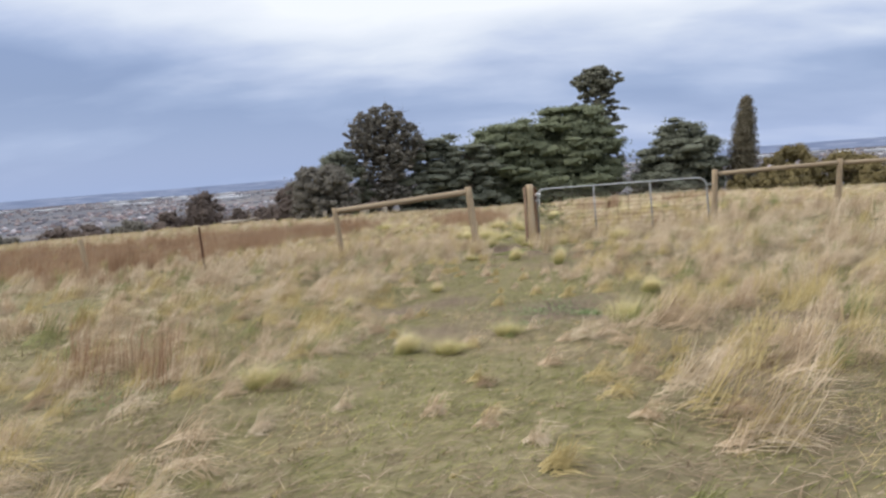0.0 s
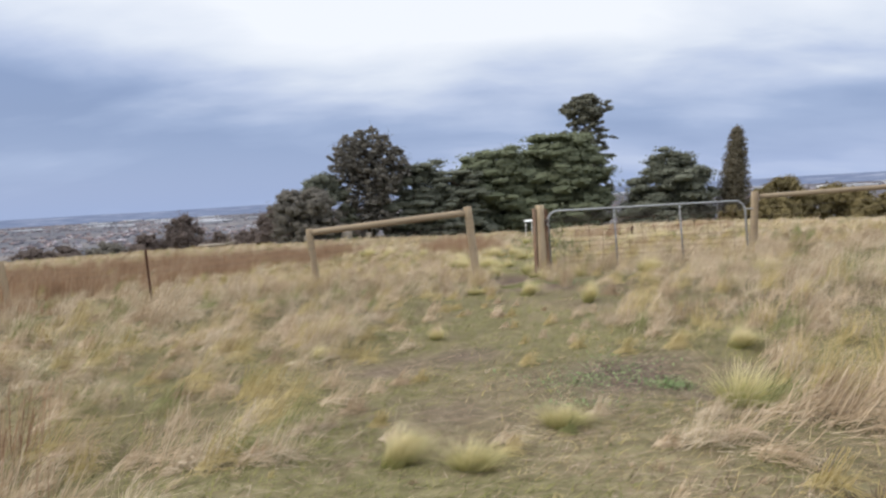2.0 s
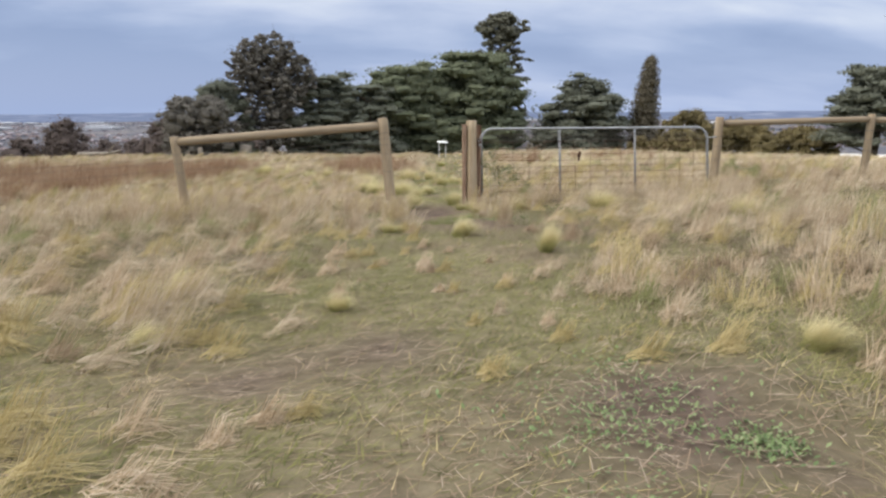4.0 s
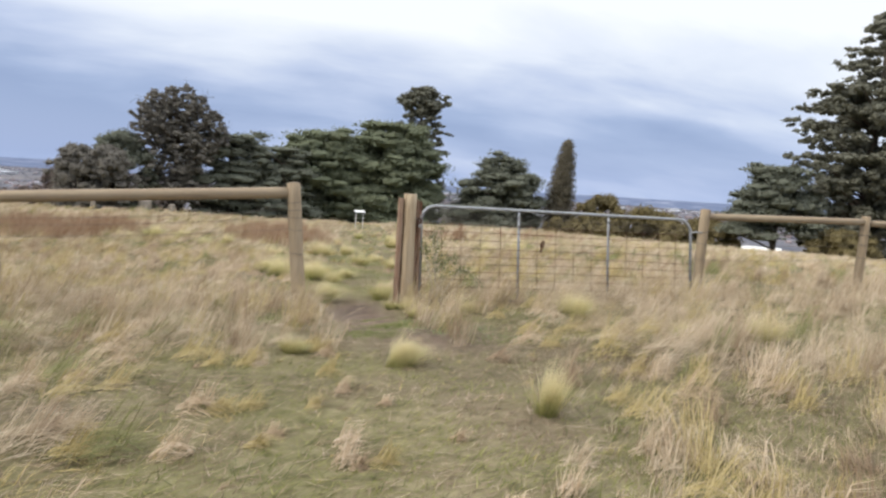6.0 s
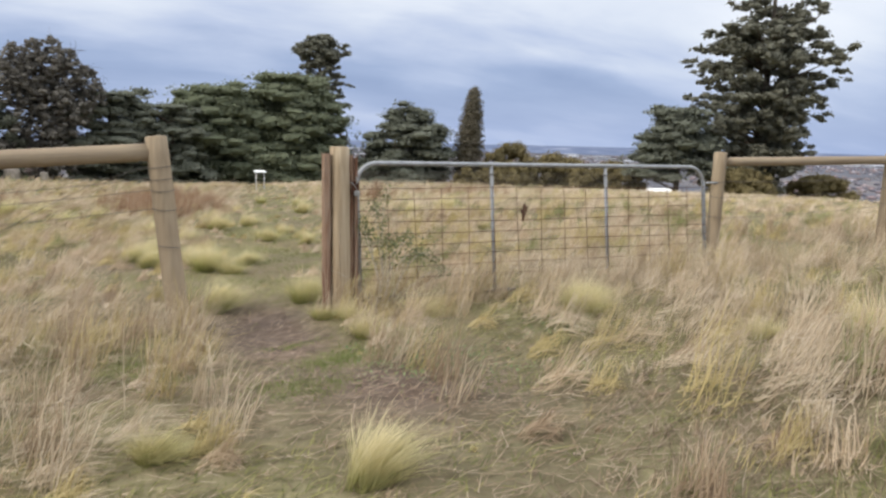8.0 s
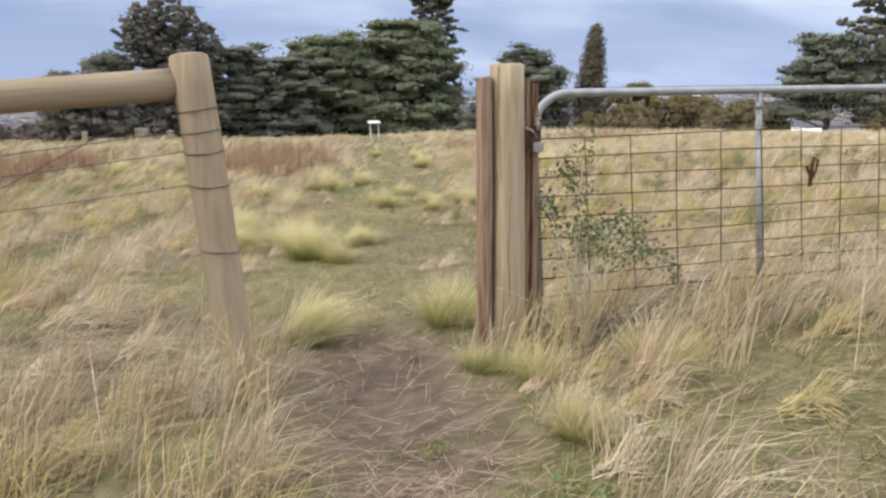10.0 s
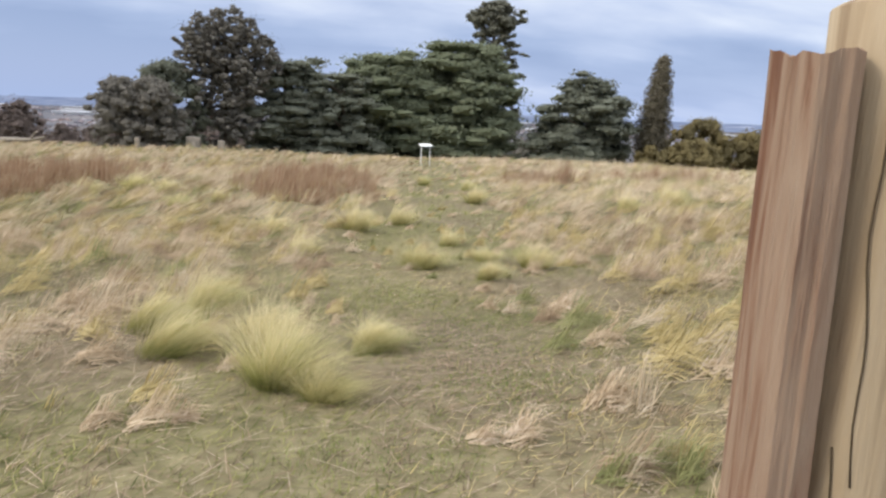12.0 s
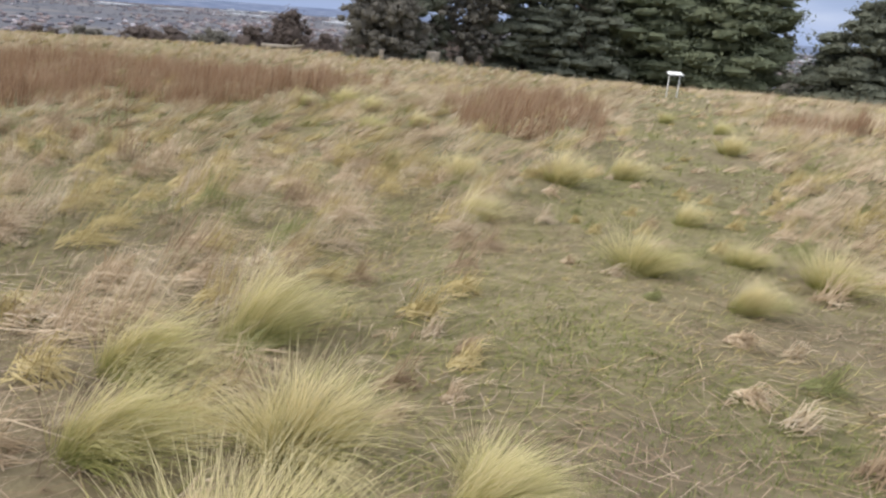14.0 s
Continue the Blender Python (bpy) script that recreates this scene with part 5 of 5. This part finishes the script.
def tussock_mesh(seed, n=900, spread=0.05, length=0.42, bend=0.7, comb=0.8, open_up=0.5, broad=1.0):
    """A fountain of fine arching blades from a tight foot, gathered in locks and combed over by the wind."""
    rng = np.random.default_rng(seed)
    locks = 26
    lock = rng.integers(locks, size=n)
    la, lr = rng.random(locks) * 6.283, np.sqrt(rng.random(locks))
    lx, ly, ll = 0.34 * rng.normal(size=locks), 0.34 * rng.normal(size=locks), 0.72 + 0.42 * rng.random(locks)
    a = la[lock] + 0.35 * rng.normal(size=n)
    r = spread * np.clip(lr[lock] + 0.18 * rng.normal(size=n), 0, 1.2)
    d = np.stack([np.cos(a) * open_up + math.cos(WIND) * comb + lx[lock] + 0.11 * rng.normal(size=n), np.sin(a) * open_up + math.sin(WIND) * comb + ly[lock] + 0.11 * rng.normal(size=n)], 1)
    reach = np.clip(np.linalg.norm(d, axis=1), 0.05, 1.6)
    d /= reach[:, None]
    L = length * ll[lock] * (0.35 + 0.80 * rng.random(n) ** 0.7)
    tilt = np.clip(0.10 + 0.42 * reach * (0.25 + 0.5 * ll[lock] * rng.random(n)) + 0.25 * r / spread * (np.cos(a) * d[:, 0] + np.sin(a) * d[:, 1] > 0), 0.02, 1.0)
    bd = bend * (0.45 + 0.35 * ll[lock] + 0.4 * rng.random(n)) * np.clip(reach, 0.3, 1.2)
    f = rng.random(n) * 6.283
    w = (0.0013 + 0.0010 * rng.random(n)) * broad
    V = np.empty((n, 7, 3))
    k = 0
    for s, ww in ((0, 1.0), (0.38, 0.95), (0.72, 0.7), (1.0, 0)):
        out = L * (np.sin(tilt) * s + bd * 0.55 * s * s)
        up = L * (np.cos(tilt) * s - bd * 0.52 * s * s) - 0.03
        for q in ((-0.5, 0.5) if ww else (0,)):
            V[:, k, 0] = r * np.cos(a) + d[:, 0] * out + np.cos(f) * w * ww * q
            V[:, k, 1] = r * np.sin(a) + d[:, 1] * out + np.sin(f) * w * ww * q
            V[:, k, 2] = np.maximum(up, -0.03)
            k += 1
    i = np.arange(n)[:, None] * 7
    F = np.concatenate([i + t for t in ([0, 1, 3], [0, 3, 2], [2, 3, 5], [2, 5, 4], [4, 5, 6])], 1).reshape(-1, 3)
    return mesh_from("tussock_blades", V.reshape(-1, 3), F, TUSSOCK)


def build_tussocks():
    shapes = ((900, 0.075, 0.40, 0.65, 0.22, 0.65), (1000, 0.07, 0.38, 0.90, 0.6, 0.6), (1050, 0.085, 0.44, 0.80, 0.95, 0.28), (1400, 0.10, 0.44, 0.72, 0.50, 0.50), (650, 0.055, 0.42, 0.25, 0.30, 0.2))   # blades, foot, length, bend, comb, spread

    def pair(seed, shape, count, broad):
        n, foot, length, bend, comb, spread = shape
        heart = tussock_mesh(seed, int(n * count), foot * 0.8, length * 0.86, bend * 0.9, comb, spread * 0.8, broad)
        outer = tussock_mesh(seed + 40, int(n * count * 0.65), foot * 1.15, length * 1.06, bend * 1.1, comb, spread * 1.15, broad)
        green = heart.copy()
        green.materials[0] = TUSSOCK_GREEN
        return heart, outer, green

    near_kinds = [pair(50 + k, q, 1.0, 1.0) for k, q in enumerate(shapes)]
    far_kinds = [pair(150 + k, q, 0.4, 1.9) for k, q in enumerate(shapes)]
    rows = (  # x, y, scale, kind, green heart
        (1.65, 6.45, 1.2, 0, 1), (1.25, 12.45, 1.0, 2, 0), (1.85, 11.12, 0.90, 4, 1), (-1.43, 4.96, 1.0, 1, 0), (-0.44, 5.86, 0.8, 2, 0), (-0.05, 5.75, 0.85, 1, 0),
        (0.52, 6.33, 0.8, 1, 0), (-1.38, 10.2, 1.0, 2, 1), (-1.33, 9.05, 0.75, 2, 1), (-0.14, 9.6, 0.55, 0, 0), (2.35, 8.05, 0.85, 2, 0), (0.52, 13.05, 0.75, 1, 0), (-1.06, 15.1, 0.8, 2, 0),
        (1.06, 16.06, 1.25, 2, 1), (1.86, 16.05, 1.1, 0, 1), (1.84, 15.36, 0.7, 1, 1), (2.02, 15.12, 0.75, 0, 0), (2.58, 15.10, 1.05, 0, 0), (1.94, 14.58, 0.75, 0, 0), (3.72, 14.51, 1.2, 0, 0), (4.0, 14.9, 1.1, 1, 0), (4.43, 13.4, 1.0, 1, 0), (5.15, 13.1, 1.2, 0, 0),
        (1.16, 18.95, 1.0, 3, 0), (1.27, 18.25, 1.1, 3, 1), (0.61, 18.72, 1.1, 2, 1), (0.42, 19.2, 1.1, 2, 1), (0.68, 19.66, 1.25, 2, 1), (1.73, 18.75, 0.85, 2, 1), (1.48, 18.02, 0.8, 1, 0), (1.78, 18.9, 0.75, 1, 0),
        (1.30, 22.4, 1.15, 2, 0), (2.45, 21.25, 1.2, 1, 0), (3.65, 21.5, 1.15, 0, 0), (2.94, 20.78, 0.75, 2, 0), (3.22, 21.8, 0.85, 1, 0), (3.04, 23.0, 0.85, 2, 0),
        (2.03, 24.4, 1.25, 3, 0), (2.70, 25.2, 1.35, 2, 0), (0.93, 24.6, 1.0, 3, 0), (-0.80, 27.4, 1.3, 1, 1), (-0.26, 28.3, 1.1, 2, 0), (4.6, 28.2, 1.2, 3, 0), (5.2, 31.5, 1.2, 2, 1), (4.4, 33.0, 1.2, 1, 1),
        (-3.57, 31.6, 1.6, 2, 1), (-2.6, 32.2, 1.6, 3, 1), (-1.6, 30.6, 1.2, 3, 1), (7.18, 26.9, 1.5, 2, 0), (8.35, 27.4, 1.5, 3, 0), (5.9, 23.8, 1.1, 2, 0), (6.8, 22.2, 1.1, 1, 0), (-3.4, 17.3, 1.1, 2, 1),
    )
    for i, (x, y, s, k, g) in enumerate(rows):
        s *= 1.10 if 17.5 < y < 20 else 1.08 if y > 20 else 1.0
        heart, outer, green = (far_kinds if y > 21.9 else near_kinds)[k]
        ob = new("grass_tussock")
        part("heart", green if g else heart, None, ob, "green inner blades" if g else "")
        part("outer_tuft", outer, None, ob, "paler arching outer blades")
        ob.matrix_basis = pose(x, y, ground_z(x, y), 0, 0, (i * 37) % 50 - 25) @ Matrix.Diagonal((s * 0.86, s * 0.86, s * 0.86 * (0.90 + 0.2 * ((i * 7) % 5) / 4), 1))
        tagged(ob, "green-hearted grass tussock combed by wind" if g else "pale yellow grass tussock combed by wind", "grass tussock", "paddock tussocks")


build_grass()
build_tussocks()


BRIARLEAF = material("briar_leaf", [(0.2, (0.090, 0.112, 0.050)), (0.6, (0.179, 0.202, 0.090)), (0.9, (0.299, 0.297, 0.144))], noise_scale=5.0, island=0.6, trans=0.25, rough=0.6)
CANE = material("bleached_cane", [(0.2, (0.34, 0.28, 0.21)), (0.8, (0.60, 0.53, 0.43))], noise_scale=14, rough=0.85)


# ---- briar at the gate, sign and small things ----
def build_briar():
    rng = np.random.default_rng(77)
    root = empty("briar_shrub", 0, 0, "straggling green briar with bare pale canes by the gate", "shrub")
    zg = ground_z(2.4, 15.4)
    tips = []
    foot = Vector((2.42, 15.46, zg - 0.03))
    canes = (((2.38, 15.55, -0.05), (2.36, 15.60, 0.27)), ((2.38, 15.58, 0.05), (2.45, 15.60, 0.36)), ((2.30, 15.50, -0.10), (2.24, 15.60, 0.13)), ((2.34, 15.52, -0.20), (2.29, 15.60, 0.05)),
             ((2.40, 15.52, -0.10), (2.62, 15.60, 0.00)), ((2.44, 15.55, 0.12), (2.86, 15.60, -0.02)), ((2.75, 15.58, 0.16), (2.98, 15.60, -0.32)), ((2.50, 15.50, -0.05), (2.76, 15.60, -0.16)), ((2.40, 15.50, 0.02), (2.50, 15.62, -0.03)))
    for bend, tip in canes:
        b, c = Vector(bend), Vector(tip)
        pts = [foot.lerp(b, f).lerp(b.lerp(c, f), f) for f in np.linspace(0, 1, 9)]
        bm = bmesh.new()
        limb(bm, pts, 0.0055, 0.0022, 6)
        cane = part("cane", bm, CANE, root)
        P = []
        for k, p in enumerate(pts[4:]):
            for _ in range(int(rng.choice((10, 28, 52)) * (1.7 if k == 4 else 1.0))):
                P.append(p + Vector(rng.normal(size=3)) * 0.038)
        V, F = [], []
        for p in P:
            d, nrm = Vector(rng.normal(size=3)).normalized(), Vector(rng.normal(size=3) + np.array([0, -0.5, 0.8])).normalized()
            s = d.cross(nrm).normalized()
            L = 0.013 + 0.016 * rng.random()
            k = len(V)
            V += [p, p + d * L * 0.35 + s * L * 0.30, p + d * L * 0.75 + s * L * 0.24, p + d * L, p + d * L * 0.75 - s * L * 0.24, p + d * L * 0.35 - s * L * 0.30]
            F.append(tuple(range(k, k + 6)))
        tagged(part("leafage", mesh_from("leafage", np.array([tuple(v) for v in V]), np.array(F), BRIARLEAF), None, cane, "small green leaflets"), kind="stuff")
    for i in range(9):   # dead arching canes in the long grass round its foot
        a = Vector((2.1 + 0.6 * rng.random(), 15.25 + 0.25 * rng.random(), zg - 0.03))
        c = a + Vector((0.45 * rng.normal(), -0.10 * rng.random(), 0.15 + 0.3 * rng.random()))
        b = a.lerp(c, 0.5) + Vector((0, 0, 0.16))
        bm = bmesh.new()
        limb(bm, [a.lerp(b, f).lerp(b.lerp(c, f), f) for f in np.linspace(0, 1, 7)], 0.0035, 0.0015, 5)
        part("cane", bm, CANE, root, "dead pale cane")


def box_bm(sx, sy, sz, m=None, bev=0.004):
    bm = bmesh.new()
    bmesh.ops.create_cube(bm, size=1, matrix=(m or Matrix()) @ Matrix.Diagonal((sx, sy, sz, 1)))
    bmesh.ops.bevel(bm, geom=bm.edges[:], offset=bev, segments=2, affect="EDGES")
    return bm


def build_sign():
    x, y = 6.25, 43.9
    z = ground_z(x, y)
    top = -0.80
    s = empty("interpretive_sign", 0, 0, "white tilted information panel on two legs", "sign")
    s.location = (x, y, z)
    h = top - z
    part("panel", box_bm(0.52, 0.38, 0.035, pose(0, 0, h - 0.05, 11, 0, 8)), WHITE, s, "white painted sloping panel")
    part("panel_frame", box_bm(0.55, 0.41, 0.018, pose(0, 0, h - 0.078, 11, 0, 8)), GALV, s)
    for dx in (-0.19, 0.19):
        bm = bmesh.new()
        tube(bm, (dx, dx * 0.14, -0.2), (dx, dx * 0.14, h - 0.075), 0.022, sides=10)
        part("leg", bm, WHITE, s)


def build_field_things():
    # sawn pale stumps and a fallen log under the gums
    for i, (x, y, r, h) in enumerate(((-8.4, 78.5, 0.6, 0.95), (-6.0, 78.0, 0.3, 0.7), (-12.6, 77.0, 0.22, 0.8))):
        bm = bmesh.new()
        tube(bm, (0, 0, -0.3), (0.05, 0, h), r * 1.15, r * 0.92, 16, 6, 0.18, i + 3)
        ob = part("tree_stump", bm, BARK_PALE, None)
        ob.location = (x, y, ground_z(x, y))
        tagged(ob, "pale sawn tree stump standing in dry grass", "stump")
    bm = bmesh.new()
    limb(bm, [(-2.2, 0, 0.25), (-0.8, 0.1, 0.3), (0.8, 0, 0.35), (2.0, 0.1, 0.6)], 0.28, 0.12, 10)
    limb(bm, [(0.8, 0, 0.35), (1.2, -0.2, 0.9), (1.6, -0.3, 1.2)], 0.10, 0.04, 7)
    ob = part("fallen_log", bm, BARK_PALE, None)
    ob.location = (-24.0, 84.0, ground_z(-24, 84))
    tagged(ob, "grey fallen branch lying in pale grass", "log")
    # a withered seed head caught in the gate's mesh
    rng = np.random.default_rng(9)
    bm = bmesh.new()
    for k in range(6):
        d = Vector((0.03 + 0.02 * rng.normal(), 0.012 * rng.normal(), 0.13 * (0.7 + 0.4 * rng.random())))
        limb(bm, [(0.008 * rng.normal(), 0, -0.02), tuple(d * 0.5 + Vector((0.01 * rng.normal(), 0, 0))), tuple(d)], 0.004, 0.009, 6)
    ob = part("dry_seed_head", bm, RUST, None)
    ob.location = (3.83, GY - 0.095, GTOP - 0.50)
    tagged(ob, "dark brown withered seed head caught in the gate mesh", "weed")


def shed(name, x, y, w, d, h, wall, roof, label, turn=0):
    """A far building: walls, gabled roof, a door and windows."""
    s = empty(name, 0, 0, label, "building")
    s.matrix_basis = pose(x, y, ground_z(x, y), 0, 0, turn)
    part("wall", box_bm(w, d, h + 2, pose(0, 0, h / 2 - 1), 0.05), wall, s)
    bm = bmesh.new()
    e = 0.4
    vs = [bm.verts.new(v) for v in ((-w / 2 - e, -d / 2 - e, h), (w / 2 + e, -d / 2 - e, h), (w / 2 + e, d / 2 + e, h), (-w / 2 - e, d / 2 + e, h), (-w / 2 - e, 0, h + d * 0.22), (w / 2 + e, 0, h + d * 0.22))]
    for q in ((0, 1, 5, 4), (2, 3, 4, 5), (0, 4, 3), (1, 2, 5), (3, 2, 1, 0)):
        bm.faces.new([vs[k] for k in q])
    part("roof", bm, roof, s, "pale metal roof")
    for k in range(max(1, int(w / 5))):
        part("window", box_bm(1.4, 0.08, 1.1, pose(-w / 2 + 2.5 + k * 5, -d / 2 - 0.02, h * 0.55), 0.02), GLASSY, s)


GLASSY = material("far_window_glass", [(0.2, (0.05, 0.06, 0.07)), (0.8, (0.09, 0.10, 0.12))], noise_scale=2, rough=0.15, gloss=0.6)
BRICKY = material("far_brick_wall", [(0.2, (0.30, 0.22, 0.18)), (0.8, (0.48, 0.40, 0.34))], noise_scale=1.0, rough=0.9)
# roofs and town trees are greyed towards blue, their haze painted in
ROOFS = material("hazed_suburb_roofs", [(0.15, (0.115, 0.112, 0.140)), (0.40, (0.165, 0.150, 0.170)), (0.55, (0.235, 0.170, 0.165)), (0.72, (0.290, 0.235, 0.235)), (0.86, (0.42, 0.40, 0.43)), (0.97, (0.62, 0.62, 0.66))], noise_scale=0.02, island=0.78, rough=0.9)
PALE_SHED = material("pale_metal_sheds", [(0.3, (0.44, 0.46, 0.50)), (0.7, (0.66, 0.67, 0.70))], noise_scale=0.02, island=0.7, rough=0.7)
TOWNTREE = material("hazed_suburb_tree_clumps", [(0.2, (0.100, 0.108, 0.138)), (0.6, (0.131, 0.136, 0.165)), (0.9, (0.162, 0.156, 0.177))], noise_scale=0.02, island=0.8, rough=0.95)


def build_town():
    rng = np.random.default_rng(21)

    def spread(n, r0, r1, a0, a1, power=1.0):
        r = r0 + (r1 - r0) * rng.random(n) ** power
        a = np.radians(a0 + (a1 - a0) * rng.random(n))
        return r * np.sin(a), 20 + r * np.cos(a), r

    # houses
    x, y, r = spread(10500, 950, 4300, -80, 80, 0.75)
    near = vnoise(x, y, 260, 31)
    keep = rng.random(len(x)) < smooth(0.30, 0.55, near)
    x, y, r = x[keep], y[keep], r[keep]
    n = len(x)
    z = height(x, y)
    w, d, h, t = 7 + 5 * rng.random(n), 6 + 3 * rng.random(n), 2.4 + 0.8 * rng.random(n), rng.random(n) * 3.14
    c, s = np.cos(t), np.sin(t)
    V = np.empty((n, 10, 3))
    shape = [(-.5, -.5, 0), (.5, -.5, 0), (.5, .5, 0), (-.5, .5, 0), (-.55, -.55, 1), (.55, -.55, 1), (.55, .55, 1), (-.55, .55, 1), (-.25, 0, 1.75), (.25, 0, 1.75)]
    for k, (a, b, q) in enumerate(shape):
        V[:, k, 0], V[:, k, 1], V[:, k, 2] = x + a * w * c - b * d * s, y + a * w * s + b * d * c, z - 1 * (q == 0) + h * q
    roof = [(4, 5, 9), (4, 9, 8), (6, 7, 8), (6, 8, 9), (7, 4, 8), (5, 6, 9)]
    wall = [(0, 1, 5), (0, 5, 4), (1, 2, 6), (1, 6, 5), (2, 3, 7), (2, 7, 6), (3, 0, 4), (3, 4, 7)]
    F = (np.arange(n)[:, None, None] * 10 + np.array(roof + wall)[None]).reshape(-1, 3)
    tagged(new("suburb_houses", mesh_from("suburb_houses", V.reshape(-1, 3), F, ROOFS)), "far suburb of tiled and metal roofed houses in haze-tinted colours", "houses", kind="stuff")
    # long pale warehouses
    x, y, r = spread(90, 2600, 4450, -80, 60)
    n = len(x)
    z = height(x, y)
    w, d, h, t = 30 + 90 * rng.random(n), 40 + 40 * rng.random(n), 6 + 4 * rng.random(n), rng.normal(size=n) * 0.4
    c, s = np.cos(t), np.sin(t)
    V = np.empty((n, 10, 3))
    for k, (a, b, q) in enumerate(shape):
        q2 = {0: 0, 1: 1, 1.75: 1.15}[q]
        V[:, k, 0], V[:, k, 1], V[:, k, 2] = x + a * w * c - b * d * s, y + a * w * s + b * d * c, z - 1 * (q == 0) + h * q2
    F = (np.arange(n)[:, None, None] * 10 + np.array(roof + wall)[None]).reshape(-1, 3)
    tagged(new("warehouses", mesh_from("warehouses", V.reshape(-1, 3), F, PALE_SHED)), "long white warehouses far out on the plain", "warehouses", kind="stuff")
    # street and garden trees as uneven clumps
    x, y, r = spread(10000, 560, 4300, -82, 82, 0.72)
    n = len(x)
    z = height(x, y)
    size = (2.2 + 3.0 * rng.random(n)) * (1 + r / 4500)
    m = 9
    dirs = rng.normal(size=(n, m, 3))
    dirs /= np.linalg.norm(dirs, axis=2, keepdims=True)
    P = dirs * size[:, None, None] * np.array([1.3, 1.3, 0.5]) * (0.45 + 0.55 * rng.random((n, m, 1)))
    P[:, :, 0] += x[:, None]
    P[:, :, 1] += y[:, None]
    P[:, :, 2] += (z + size * 0.6)[:, None]
    q = rng.normal(size=(n, m, 2, 3)) * (size * 0.55)[:, None, None, None] * np.array([1, 1, 0.22])
    V = np.stack([P, P + q[:, :, 0], P + q[:, :, 1]], 2).reshape(-1, 3)
    F = np.arange(len(V)).reshape(-1, 3)
    tagged(new("suburb_trees", mesh_from("suburb_trees", V, F, TOWNTREE)), "far trees among the suburb houses, haze-tinted blue-grey", "trees", kind="stuff")
    # low blue ranges and far plain: a glowing ring, haze put in its colour
    m = bpy.data.materials.new("distant_haze_glow")
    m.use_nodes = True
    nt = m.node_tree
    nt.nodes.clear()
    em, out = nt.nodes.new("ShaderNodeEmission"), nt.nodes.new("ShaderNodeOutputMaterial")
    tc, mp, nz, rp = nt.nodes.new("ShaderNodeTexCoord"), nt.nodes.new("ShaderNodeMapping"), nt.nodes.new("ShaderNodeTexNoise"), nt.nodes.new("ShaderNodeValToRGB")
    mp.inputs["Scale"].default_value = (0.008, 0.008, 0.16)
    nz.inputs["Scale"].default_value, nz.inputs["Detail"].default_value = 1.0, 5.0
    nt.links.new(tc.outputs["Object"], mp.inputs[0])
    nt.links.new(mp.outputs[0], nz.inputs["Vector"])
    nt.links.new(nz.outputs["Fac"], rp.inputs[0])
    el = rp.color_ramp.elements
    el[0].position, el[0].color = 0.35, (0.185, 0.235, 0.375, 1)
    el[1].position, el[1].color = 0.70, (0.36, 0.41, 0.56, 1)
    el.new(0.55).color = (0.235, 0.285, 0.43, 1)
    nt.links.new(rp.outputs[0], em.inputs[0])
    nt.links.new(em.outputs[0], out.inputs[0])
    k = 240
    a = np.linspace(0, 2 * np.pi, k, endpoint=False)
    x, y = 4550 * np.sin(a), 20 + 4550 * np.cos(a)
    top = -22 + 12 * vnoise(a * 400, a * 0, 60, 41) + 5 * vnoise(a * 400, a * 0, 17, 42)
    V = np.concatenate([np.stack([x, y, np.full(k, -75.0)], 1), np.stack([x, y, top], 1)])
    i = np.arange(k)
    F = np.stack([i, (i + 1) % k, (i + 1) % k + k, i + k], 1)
    tagged(new("backdrop", mesh_from("backdrop", V, F, m)), "glowing band for hazy far plain and low blue ranges", "backdrop", kind="structure")
    shed("farm_shed", 108.0, 139.0, 19, 5, 2.2, PALE_SHED, WHITE, "long pale metal shed below the hill", -40)
    shed("farm_shed", 150.0, 150.0, 18, 9, 3.6, BRICKY, WHITE, "brick house with a pale metal roof", 35)


build_town()
build_sign()
build_field_things()
build_briar()
